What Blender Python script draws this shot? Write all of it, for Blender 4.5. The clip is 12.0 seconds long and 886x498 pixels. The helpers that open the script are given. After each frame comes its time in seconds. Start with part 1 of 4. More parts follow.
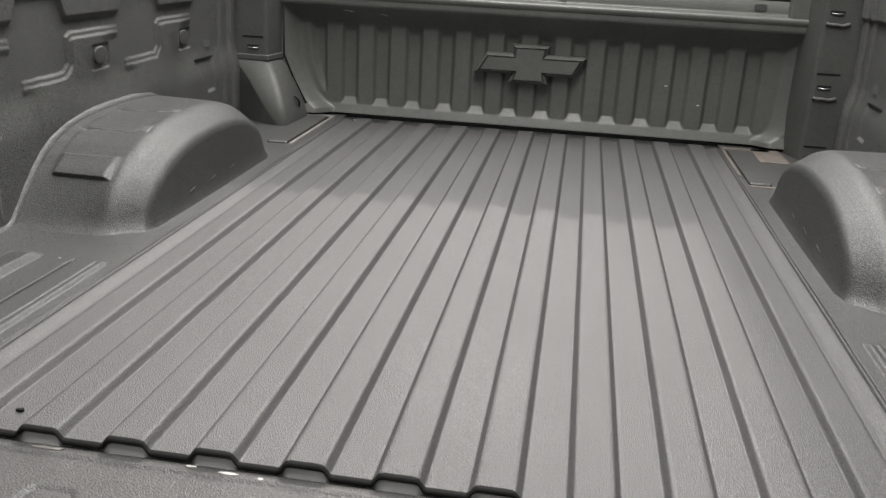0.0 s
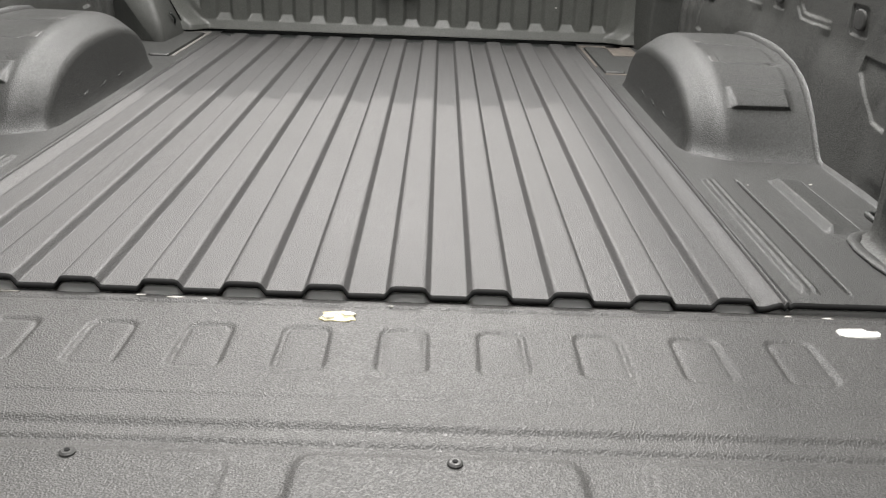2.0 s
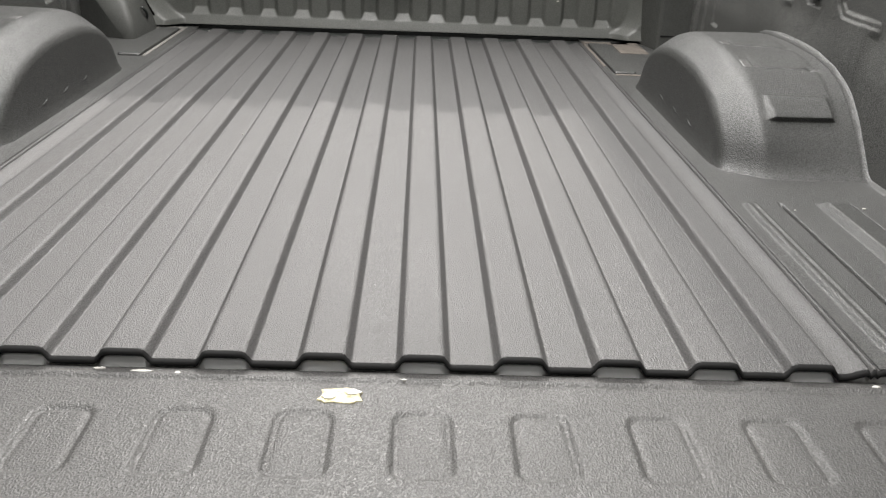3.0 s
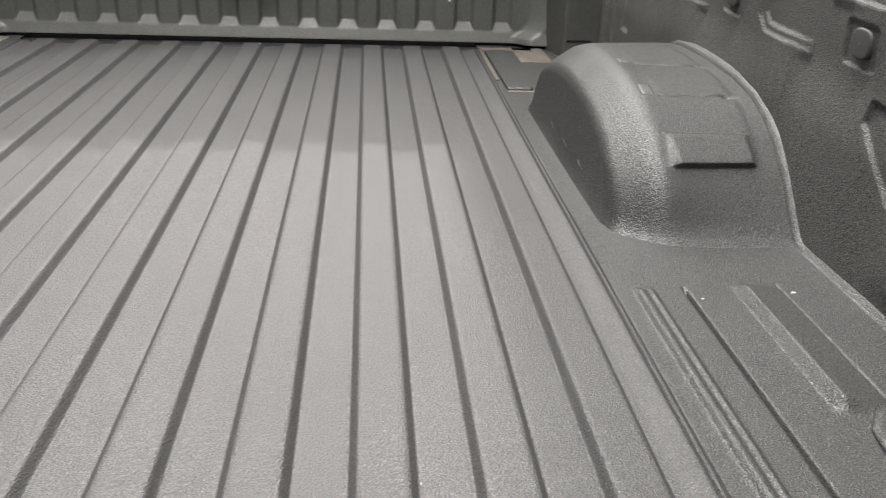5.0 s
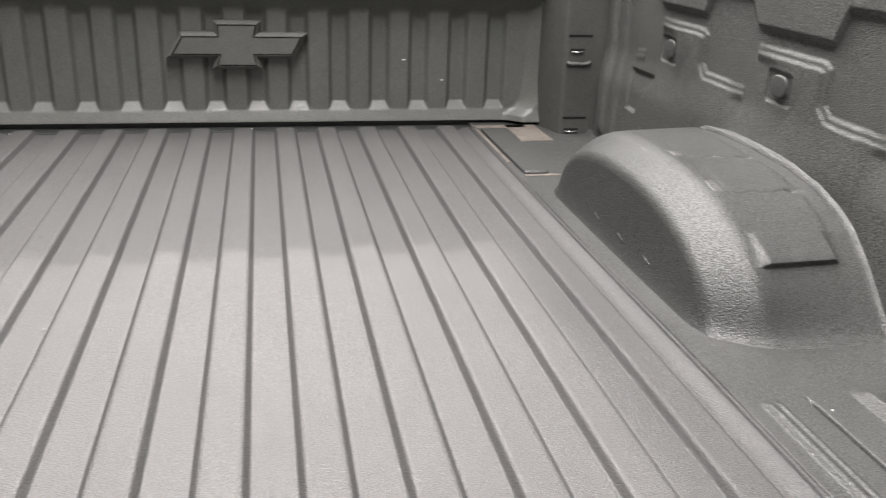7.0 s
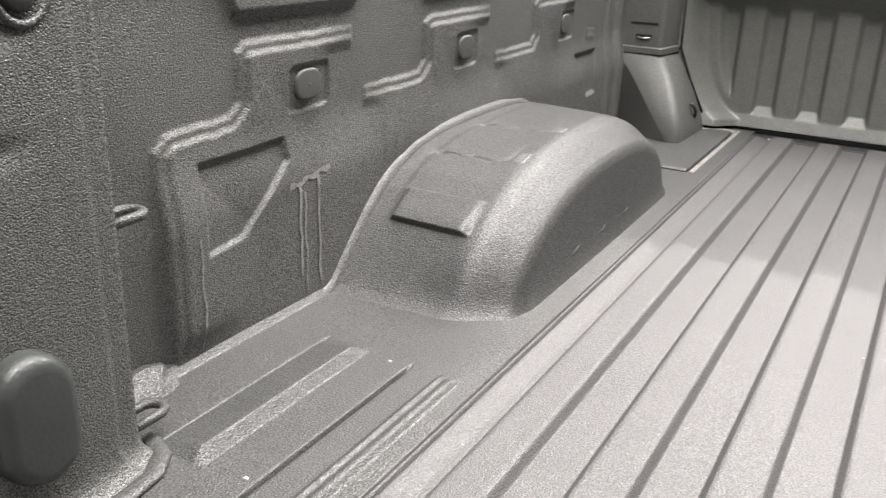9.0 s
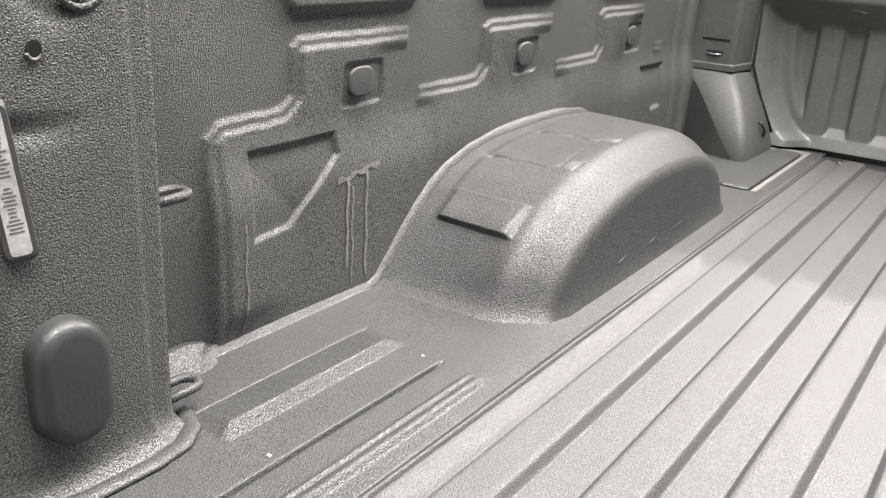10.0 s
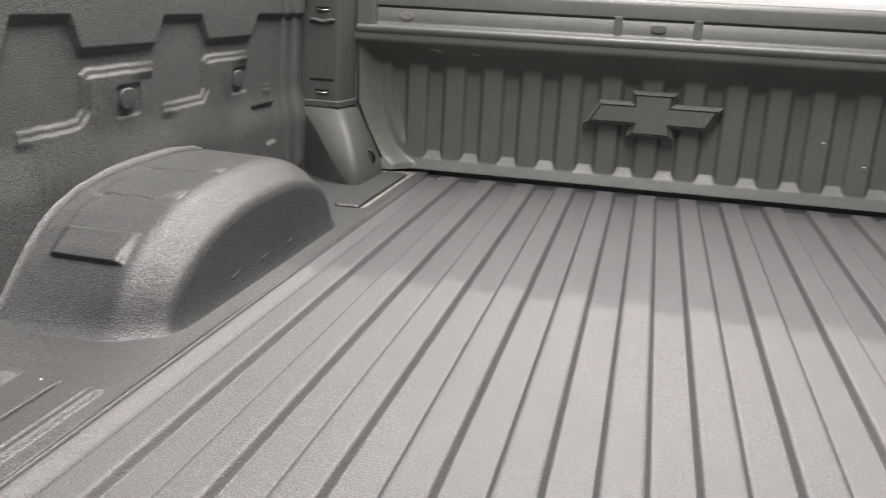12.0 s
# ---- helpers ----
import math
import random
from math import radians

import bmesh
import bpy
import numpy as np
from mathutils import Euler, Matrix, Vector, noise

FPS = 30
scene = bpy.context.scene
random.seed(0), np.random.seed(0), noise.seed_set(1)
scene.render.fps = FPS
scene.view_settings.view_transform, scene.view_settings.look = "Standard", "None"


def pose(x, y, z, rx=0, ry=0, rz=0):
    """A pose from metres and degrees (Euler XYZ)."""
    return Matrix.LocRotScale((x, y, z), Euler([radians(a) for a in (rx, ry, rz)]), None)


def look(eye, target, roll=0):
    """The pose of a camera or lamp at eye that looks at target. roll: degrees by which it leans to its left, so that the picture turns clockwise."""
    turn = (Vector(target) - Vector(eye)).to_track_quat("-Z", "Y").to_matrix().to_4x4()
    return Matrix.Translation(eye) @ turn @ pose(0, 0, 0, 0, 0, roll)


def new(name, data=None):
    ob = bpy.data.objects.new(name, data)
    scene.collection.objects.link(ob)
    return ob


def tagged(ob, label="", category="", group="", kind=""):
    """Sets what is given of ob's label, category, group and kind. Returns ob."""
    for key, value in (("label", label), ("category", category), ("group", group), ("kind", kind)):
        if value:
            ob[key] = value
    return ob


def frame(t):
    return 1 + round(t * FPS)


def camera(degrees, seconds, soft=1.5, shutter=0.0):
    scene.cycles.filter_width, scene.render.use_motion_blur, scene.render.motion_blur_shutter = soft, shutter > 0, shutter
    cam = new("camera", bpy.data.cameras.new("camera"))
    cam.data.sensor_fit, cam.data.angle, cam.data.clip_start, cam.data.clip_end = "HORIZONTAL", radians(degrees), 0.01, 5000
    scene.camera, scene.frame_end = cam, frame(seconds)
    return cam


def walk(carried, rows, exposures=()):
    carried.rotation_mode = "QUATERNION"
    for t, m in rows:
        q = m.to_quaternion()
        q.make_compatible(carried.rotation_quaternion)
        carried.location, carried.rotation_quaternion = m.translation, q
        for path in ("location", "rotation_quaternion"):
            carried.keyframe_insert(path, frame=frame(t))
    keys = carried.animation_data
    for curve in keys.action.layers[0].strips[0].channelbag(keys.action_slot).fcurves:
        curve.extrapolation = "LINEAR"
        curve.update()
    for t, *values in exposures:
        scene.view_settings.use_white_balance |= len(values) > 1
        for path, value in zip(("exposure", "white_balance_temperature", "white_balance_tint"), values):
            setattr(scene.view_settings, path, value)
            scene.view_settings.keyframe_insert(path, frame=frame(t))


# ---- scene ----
cam = camera(53.5, 12.0, soft=1.2, shutter=0.2)
PATH = [
    (0, (0.15, -0.804, 0.547), (-0.117, 1.068, -0.105), 3.0),
    (0.5, (0.154, -0.835, 0.455), (-0.014, 1.05, -0.191), 3.0),
    (1, (0.151, -0.903, 0.427), (0.064, 0.974, -0.258), 2.8),
    (1.5, (0.16, -0.984, 0.449), (0.141, 0.878, -0.281), 2.5),
    (2, (0.134, -1.017, 0.477), (0.159, 0.833, -0.284), 2.2),
    (2.5, (0.086, -0.938, 0.474), (0.144, 0.905, -0.301), 2.4),
    (4.5, (0.219, -0.468, 0.487), (0.314, 1.354, -0.333), 1.9),
    (5, (0.301, -0.41, 0.468), (0.474, 1.41, -0.345), 2.3),
    (5.5, (0.331, -0.394, 0.5), (0.659, 1.404, -0.313), 3.0),
    (6, (0.289, -0.392, 0.54), (0.711, 1.39, -0.265), 2.0),
    (6.5, (0.187, -0.352, 0.542), (0.667, 1.445, -0.194), 2.2),
    (8.5, (-0.225, -0.213, 0.465), (-0.837, 1.559, -0.233), 1.9),
    (9, (-0.232, -0.236, 0.48), (-1.133, 1.401, -0.233), 1.9),
    (9.5, (-0.218, -0.23, 0.477), (-1.219, 1.351, -0.23), 2.4),
    (10, (-0.189, -0.231, 0.474), (-1.234, 1.325, -0.224), 3.5),
    (10.5, (-0.148, -0.252, 0.479), (-1.26, 1.277, -0.176), 2.4),
    (11, (-0.102, -0.288, 0.478), (-1.064, 1.358, -0.127), 3.2),
    (11.5, (-0.07, -0.311, 0.481), (-0.778, 1.466, -0.102), 3.2),
    (12, (-0.016, -0.344, 0.483), (-0.437, 1.53, -0.074), 2.9),
]
EXPOSURES = [(0.0, 2.66, 6600, 11), (2.5, 2.78, 6600, 11), (5.0, 2.9, 6650, 12), (5.7, 3.1, 6650, 12), (6.5, 3.3, 6650, 13), (8.4, 3.24, 6650, 14), (9.0, 3.62, 6650, 14), (9.5, 3.72, 6650, 14), (10.5, 3.80, 6650, 15), (11.1, 3.70, 6650, 15), (12.0, 3.12, 6650, 15)]
walk(cam, [(t, look(eye, target, roll)) for t, eye, target, roll in PATH], EXPOSURES)

# ---- light ----
SUN_EL, SUN_AZ = 42.0, 1.4   # degrees above the horizon; to the right of straight ahead
world = bpy.data.worlds.new("sky")
scene.world = world
world.use_nodes = True
wn, wl = world.node_tree.nodes, world.node_tree.links
wn.clear()
sky = wn.new("ShaderNodeTexSky")
sky.sky_type, sky.sun_disc = "NISHITA", False
sky.sun_elevation, sky.sun_rotation = radians(SUN_EL), radians(SUN_AZ)
sky.dust_density, sky.air_density = 4.0, 1.0
haze = wn.new("ShaderNodeHueSaturation")
haze.inputs["Saturation"].default_value = 0.12
back = wn.new("ShaderNodeBackground")
back.inputs["Strength"].default_value = 0.10
wout = wn.new("ShaderNodeOutputWorld")
# overcast: brightest overhead, falling off evenly to the horizon
way = wn.new("ShaderNodeTexCoord")
split = wn.new("ShaderNodeSeparateXYZ")
cover = wn.new("ShaderNodeMapRange")
cover.inputs[1].default_value, cover.inputs[2].default_value = 0.0, 1.0
cover.inputs[3].default_value, cover.inputs[4].default_value = 0.10, 1.0
veil = wn.new("ShaderNodeVectorMath")
veil.operation = "SCALE"
wl.new(way.outputs["Generated"], split.inputs[0])
wl.new(split.outputs[2], cover.inputs[0])
wl.new(sky.outputs[0], haze.inputs["Color"])
cloud = wn.new("ShaderNodeMix")
cloud.data_type = "RGBA"
cloud.inputs[0].default_value = 0.85
cloud.inputs[7].default_value = (5.9, 5.9, 5.80, 1)
wl.new(haze.outputs[0], cloud.inputs[6])
wl.new(cloud.outputs[2], veil.inputs[0])
wl.new(cover.outputs[0], veil.inputs["Scale"])
wl.new(veil.outputs[0], back.inputs[0])
wl.new(back.outputs[0], wout.inputs[0])
sun_data = bpy.data.lights.new("sun", "SUN")
sun_data.energy, sun_data.angle, sun_data.color = 0.175, radians(0.9), (1.0, 0.96, 0.92)
sun = new("sun", sun_data)
toward = Vector((math.sin(radians(SUN_AZ)) * math.cos(radians(SUN_EL)), math.cos(radians(SUN_AZ)) * math.cos(radians(SUN_EL)), math.sin(radians(SUN_EL))))
sun.matrix_world = look(tuple(toward * 20), (0, 0, 0))
# added overhead fill lamp, unseen, shining through the slot of the added roof
ROOF, SLOT, SLOT_Y0, SLOT_Y1 = 3.15, 0.54, -1.7, 9.4
top_fill = bpy.data.lights.new("overhead_fill", "AREA")
top_fill.shape, top_fill.size, top_fill.size_y = "RECTANGLE", 2 * SLOT - 0.1, SLOT_Y1 - SLOT_Y0 - 0.1
top_fill.energy, top_fill.color = 92.0, (1.0, 0.995, 0.98)
lamp = new("overhead_fill_lamp", top_fill)
lamp.matrix_world = pose(0, (SLOT_Y0 + SLOT_Y1) / 2, ROOF + 0.05, 0, 0, 0)


# ---- materials ----
def material(name, color, rough=0.6, metal=0.0, grain=0.0, grain_size=0.003, mottle=0.0, mottle_size=0.15, dust=0.0, dust_color=(0.3, 0.29, 0.28), spec=0.5, speck=0.0, ior=1.45, relief=0.45):
    """Painted or plain surface: base colour, fine sprayed grain as relief, mottling at two sizes, settled dust."""
    m = bpy.data.materials.new(name)
    m.use_nodes = True
    n, l = m.node_tree.nodes, m.node_tree.links
    b = n["Principled BSDF"]
    b.inputs["Roughness"].default_value = rough
    b.inputs["Metallic"].default_value = metal
    b.inputs["Specular IOR Level"].default_value = spec
    b.inputs["IOR"].default_value = ior
    co = n.new("ShaderNodeTexCoord")
    pos = co.outputs["Object"]
    last = None
    rgb = n.new("ShaderNodeRGB")
    rgb.outputs[0].default_value = (*color, 1)
    last = rgb.outputs[0]

    def noise_at(size, detail=2.0, roughness=0.55):
        t = n.new("ShaderNodeTexNoise")
        t.inputs["Scale"].default_value = 1.0 / size
        t.inputs["Detail"].default_value = detail
        t.inputs["Roughness"].default_value = roughness
        l.new(pos, t.inputs["Vector"])
        return t.outputs[0]

    def ramp(fac, lo, hi, a, b_):
        r = n.new("ShaderNodeMapRange")
        r.inputs[1].default_value, r.inputs[2].default_value = lo, hi
        r.inputs[3].default_value, r.inputs[4].default_value = a, b_
        l.new(fac, r.inputs[0])
        return r.outputs[0]

    def mult(colour, fac):
        x = n.new("ShaderNodeVectorMath")
        x.operation = "SCALE"
        l.new(colour, x.inputs[0])
        l.new(fac, x.inputs["Scale"])
        return x.outputs[0]

    if mottle:
        last = mult(last, ramp(noise_at(mottle_size, 3.0), 0.3, 0.7, 1 - mottle, 1 + mottle))
        last = mult(last, ramp(noise_at(mottle_size * 0.14, 2.0), 0.3, 0.7, 1 - 0.6 * mottle, 1 + 0.6 * mottle))
    if dust:
        mix = n.new("ShaderNodeMix")
        mix.data_type = "RGBA"
        l.new(ramp(noise_at(0.22, 4.0, 0.6), 0.3, 0.75, 0.35 * dust, dust), mix.inputs[0])
        l.new(last, mix.inputs[6])
        mix.inputs[7].default_value = (*dust_color, 1)
        last = mix.outputs[2]
    if grain:
        fine = noise_at(grain_size, 1.0, 0.5)
        pebble = n.new("ShaderNodeTexVoronoi")
        pebble.inputs["Scale"].default_value = 1.0 / (grain_size * 1.7)
        l.new(pos, pebble.inputs["Vector"])
        height = n.new("ShaderNodeMath")
        height.operation = "SUBTRACT"
        l.new(ramp(fine, 0.3, 0.7, 0.0, 1.0), height.inputs[0])
        l.new(ramp(pebble.outputs["Distance"], 0.0, 1.0, 0.0, 0.5), height.inputs[1])
        bump = n.new("ShaderNodeBump")
        bump.inputs["Strength"].default_value = grain
        bump.inputs["Distance"].default_value = grain_size * relief
        l.new(height.outputs[0], bump.inputs["Height"])
        l.new(bump.outputs[0], b.inputs["Normal"])
        if speck:
            last = mult(last, ramp(fine, 0.36, 0.64, 1 - speck, 1 + speck))
            l.new(ramp(fine, 0.36, 0.64, spec * (1 - speck), min(1.0, spec * (1 + speck))), b.inputs["Specular IOR Level"])
        l.new(ramp(fine, 0.35, 0.7, min(1.0, rough + 0.12), rough - 0.12), b.inputs["Roughness"])
    l.new(last, b.inputs["Base Color"])
    return m


LINER = material("sprayed_liner", (0.038, 0.0387, 0.0366), 0.46, grain=1.0, grain_size=0.0017, mottle=0.08, speck=0.40, spec=0.74, ior=1.5, relief=0.28)
THICK_LINER = material("thick_sprayed_liner", (0.068, 0.0691, 0.0650), 0.48, grain=1.0, grain_size=0.0016, mottle=0.08, speck=0.50, spec=0.60, ior=1.5, relief=0.34)
GATE_LINER = material("tailgate_liner", (0.055, 0.0543, 0.0522), 0.50, grain=1.0, grain_size=0.0019, mottle=0.08, speck=0.17, spec=0.7, relief=0.27)
# liner colour cut below the walls' so shade on the rib slopes reads darker
FLOOR_LINER = material("dusty_darkened_floor_liner", (0.026, 0.0254, 0.0246), 0.56, grain=0.8, grain_size=0.0016, mottle=0.07, dust=0.045, speck=0.18, spec=0.98, ior=1.55)
# same liner in a paler colour, making up for light missing on the bulkhead
HEAD_LINER = material("lightened_smooth_liner", (0.090, 0.0928, 0.0846), 0.45, grain=0.16, grain_size=0.003, mottle=0.10, speck=0.08, spec=0.6)
POST_LINER = material("thin_liner", (0.062, 0.0635, 0.0590), 0.58, grain=0.14, grain_size=0.003, mottle=0.10, speck=0.06, spec=0.5)
SEALER = material("seam_sealer", (0.085, 0.084, 0.081), 0.5, grain=0.35, grain_size=0.003, mottle=0.12, speck=0.2, spec=0.6)
PRIMER = material("bare_primer", (0.17, 0.163, 0.15), 0.6, grain=0.2, grain_size=0.004, mottle=0.2, mottle_size=0.05)
BLACK = material("flat_black", (0.012, 0.012, 0.012), 0.75, spec=0.2)
PLASTIC = material("grey_plastic", (0.029, 0.032, 0.030), 0.42, grain=0.05, grain_size=0.004, mottle=0.08, mottle_size=0.04)
PLUG = material("plug_plastic", (0.055, 0.055, 0.053), 0.5, grain=0.06, grain_size=0.003, mottle=0.06)
STEEL = material("zinc_steel", (0.45, 0.45, 0.44), 0.38, metal=0.9, grain=0.1, grain_size=0.003, mottle=0.15, mottle_size=0.02)
WHITE = material("white_paint", (0.80, 0.80, 0.79), 0.25, mottle=0.02, spec=0.5)
PAPER = material("yellowed_sticker", (0.62, 0.56, 0.36), 0.7, grain=0.4, grain_size=0.006, mottle=0.40, mottle_size=0.016)
WHITE_PAPER = material("white_sticker", (0.75, 0.74, 0.70), 0.7, grain=0.2, grain_size=0.006, mottle=0.15, mottle_size=0.02)
LABEL = material("label_film", (0.42, 0.42, 0.41), 0.35, mottle=0.25, mottle_size=0.03)
INK = material("grey_ink", (0.12, 0.12, 0.12), 0.6)
STREAK = material("dried_streak", (0.165, 0.162, 0.156), 0.6, grain=0.3, grain_size=0.003, mottle=0.25, mottle_size=0.03)
CHIP = material("pale_chip", (0.5, 0.49, 0.46), 0.7)
CONCRETE = material("concrete", (0.36, 0.35, 0.33), 0.85, grain=0.3, grain_size=0.01, mottle=0.15, mottle_size=0.8)
BLOCKER = material("blocker_grey", (0.13, 0.127, 0.125), 0.85, grain=0.3, grain_size=0.01, mottle=0.15, mottle_size=0.6)
GLASS_DARK = material("tinted_glass", (0.02, 0.022, 0.024), 0.05, spec=0.6)


# ---- building ----
def finish(ob, mat, parent, label, smooth):
    ob.data.materials.append(mat)
    if smooth:
        ob.data.polygons.foreach_set("use_smooth", [True] * len(ob.data.polygons))
    if parent is not None:
        ob.parent = parent
        if parent.type == "EMPTY":
            ob.matrix_parent_inverse = Matrix.Translation(-parent.location)
    if label:
        ob["label"] = label
    return ob


def part(name, bm, mat, parent=None, label="", smooth=False):
    me = bpy.data.meshes.new(name)
    bm.normal_update()
    bm.to_mesh(me)
    bm.free()
    return finish(new(name, me), mat, parent, label, smooth)


def sheet(name, us, vs, where, mat, parent=None, label="", flip=False, smooth=True):
    """A pressed sheet: where(U, V) gives the arrays x, y, z over the grid of us and vs."""
    us, vs = np.asarray(us, float), np.asarray(vs, float)
    U, V = np.meshgrid(us, vs, indexing="ij")
    x, y, z = where(U, V)
    pts = np.stack([x + 0 * U, y + 0 * U, z + 0 * U], -1).reshape(-1, 3)
    nu, nv = len(us), len(vs)
    a = (np.arange(nu - 1)[:, None] * nv + np.arange(nv - 1)[None, :]).ravel()
    q = np.stack([a, a + nv, a + nv + 1, a + 1], -1)
    if flip:
        q = q[:, ::-1]
    me = bpy.data.meshes.new(name)
    me.from_pydata(pts.tolist(), [], q.tolist())
    return finish(new(name, me), mat, parent, label, smooth)


def box(bm, x0, x1, y0, y1, z0, z1, bevel=0.0, segments=2):
    r = bmesh.ops.create_cube(bm, size=1.0, matrix=Matrix.Translation(((x0 + x1) / 2, (y0 + y1) / 2, (z0 + z1) / 2)) @ Matrix.Diagonal((abs(x1 - x0), abs(y1 - y0), abs(z1 - z0), 1)))
    if bevel:
        es = list({e for v in r["verts"] for e in v.link_edges})
        bmesh.ops.bevel(bm, geom=es, offset=bevel, segments=segments, profile=0.5, affect="EDGES")
    return bm


def prism(bm, outline, axis, a, b, inset=0.0, chamfer=0.0):
    """Extrudes a closed outline along axis from a to b; the face at b drawn in by inset over the height chamfer."""
    def at(p, h):
        return {"x": (h, p[0], p[1]), "y": (p[0], h, p[1]), "z": (p[0], p[1], h)}[axis]
    n = len(outline)
    c = [sum(p[i] for p in outline) / n for i in (0, 1)]
    def inner(p):
        d = math.hypot(p[0] - c[0], p[1] - c[1])
        k = max(0.0, 1 - inset / d) if d else 1
        return (c[0] + (p[0] - c[0]) * k, c[1] + (p[1] - c[1]) * k)
    s = 1 if b > a else -1
    rings = [[bm.verts.new(at(p, a)) for p in outline], [bm.verts.new(at(p, b - s * chamfer)) for p in outline]]
    if inset:
        rings.append([bm.verts.new(at(inner(p), b)) for p in outline])
    for r, q in zip(rings, rings[1:]):
        for i in range(n):
            bm.faces.new((r[i], r[(i + 1) % n], q[(i + 1) % n], q[i]))
    bm.faces.new(rings[0][::-1])
    bm.faces.new(rings[-1])
    bmesh.ops.recalc_face_normals(bm, faces=bm.faces)
    return bm


def pillow(bm, outline, axis, a, b, radius, rings=6):
    """A moulded cover: the outline raised from a to b along axis, its rim rounded over radius."""
    def at(p, h):
        return {"x": (h, p[0], p[1]), "y": (p[0], h, p[1]), "z": (p[0], p[1], h)}[axis]
    n = len(outline)
    c = [sum(p[i] for p in outline) / n for i in (0, 1)]
    s = 1 if b > a else -1
    made = [[bm.verts.new(at(p, a)) for p in outline]]
    for k in range(rings + 1):
        u = k / rings * math.pi / 2
        h, d = b - s * radius * (1 - math.sin(u)), radius * (1 - math.cos(u))
        row = []
        for p in outline:
            far = math.hypot(p[0] - c[0], p[1] - c[1])
            q = max(0.0, 1 - d / far)
            row.append(bm.verts.new(at((c[0] + (p[0] - c[0]) * q, c[1] + (p[1] - c[1]) * q), h)))
        made.append(row)
    for r, q in zip(made, made[1:]):
        for i in range(n):
            bm.faces.new((r[i], r[(i + 1) % n], q[(i + 1) % n], q[i]))
    bm.faces.new(made[-1])
    bmesh.ops.recalc_face_normals(bm, faces=bm.faces)
    return bm


def tube(bm, pts, radius, sides=10, flat=1.0):
    """A rod along pts."""
    pts = [Vector(p) for p in pts]
    rings = []
    for i, p in enumerate(pts):
        d = (pts[min(i + 1, len(pts) - 1)] - pts[max(i - 1, 0)]).normalized()
        up = Vector((0, 0, 1)) if abs(d.z) < 0.9 else Vector((1, 0, 0))
        r = d.cross(up).normalized()
        u = r.cross(d).normalized()
        rings.append([bm.verts.new(p + radius * (math.cos(t) * r + flat * math.sin(t) * u)) for t in [2 * math.pi * k / sides for k in range(sides)]])
    for a, b in zip(rings, rings[1:]):
        for k in range(sides):
            bm.faces.new((a[k], a[(k + 1) % sides], b[(k + 1) % sides], b[k]))
    bm.faces.new(rings[0][::-1])
    bm.faces.new(rings[-1])
    bmesh.ops.recalc_face_normals(bm, faces=bm.faces)
    return bm


def smooth_step(a, b, v):
    t = np.clip((v - a) / (b - a), 0, 1)
    return t * t * (3 - 2 * t)


def line_distance(p, q, points):
    """Signed distance (positive on the left of the way) and place along a polyline, for arrays p, q."""
    best = np.full(p.shape, 1e9)
    sign, along, run = np.zeros(p.shape), np.zeros(p.shape), 0.0
    for (x0, y0), (x1, y1) in zip(points, points[1:]):
        dx, dy = x1 - x0, y1 - y0
        n = math.hypot(dx, dy)
        t = np.clip(((p - x0) * dx + (q - y0) * dy) / n**2, 0, 1)
        ex, ey = p - x0 - t * dx, q - y0 - t * dy
        d = np.hypot(ex, ey)
        side = np.where(dx * ey - dy * ex >= 0, 1.0, -1.0)
        near = d < best - 1e-9
        best, sign, along = np.where(near, d, best), np.where(near, side, sign), np.where(near, run + t * n, along)
        run += n
    return best * sign, along, run


def inside(p, q, poly):
    """Signed distance to a closed outline, positive within."""
    d, _, _ = line_distance(p, q, list(poly) + [poly[0]])
    within = np.zeros(p.shape, bool)
    for (x0, y0), (x1, y1) in zip(poly, list(poly[1:]) + [poly[0]]):
        cross = ((y0 > q) != (y1 > q)) & (p < (x1 - x0) * (q - y0) / ((y1 - y0) or 1e-12) + x0)
        within ^= cross
    return np.where(within, np.abs(d), -np.abs(d))


def rounded(outline, r, seg=4):
    """The outline with its corners rounded."""
    out, n = [], len(outline)
    for i in range(n):
        p, a, b = Vector(outline[i]), Vector(outline[i - 1]), Vector(outline[(i + 1) % n])
        u, v = (a - p), (b - p)
        k = min(r, 0.45 * u.length, 0.45 * v.length)
        s, e = p + u.normalized() * k, p + v.normalized() * k
        for j in range(seg + 1):
            t = j / seg
            out.append(tuple((1 - t) ** 2 * s + 2 * t * (1 - t) * p + t * t * e))
    return out


def group_empty(name, at, label, category):
    e = new(name)
    e.location = at
    tagged(e, label, category)
    return e


# ---- the ground below ----
GROUND = -0.86
bm = bmesh.new()
bmesh.ops.create_grid(bm, x_segments=8, y_segments=8, size=300.0, matrix=Matrix.Translation((0, 0, GROUND)))
tagged(part("ground", bm, CONCRETE), "pale concrete yard under an overcast sky", "ground", kind="structure")

# unseen dark walls added on both sides to cut light from the sides
for side in (-1, 1):
    bm = bmesh.new()
    box(bm, side * 2.4, side * 2.7, -9.0, 11.0, GROUND, ROOF, 0.02)
    tagged(part("added_wall_west" if side < 0 else "added_wall_east", bm, BLOCKER), "plain dark wall, unseen, added to cut light from the side", "wall", kind="structure")

# unseen dark roof added to narrow overhead light to a long slot
bm = bmesh.new()
for x0, x1, y0, y1 in ((-2.7, -SLOT, -9.0, 11.0), (SLOT, 2.7, -9.0, 11.0), (-SLOT, SLOT, -9.0, SLOT_Y0), (-SLOT, SLOT, SLOT_Y1, 11.0)):
    box(bm, x0, x1, y0, y1, ROOF, ROOF + 0.15)
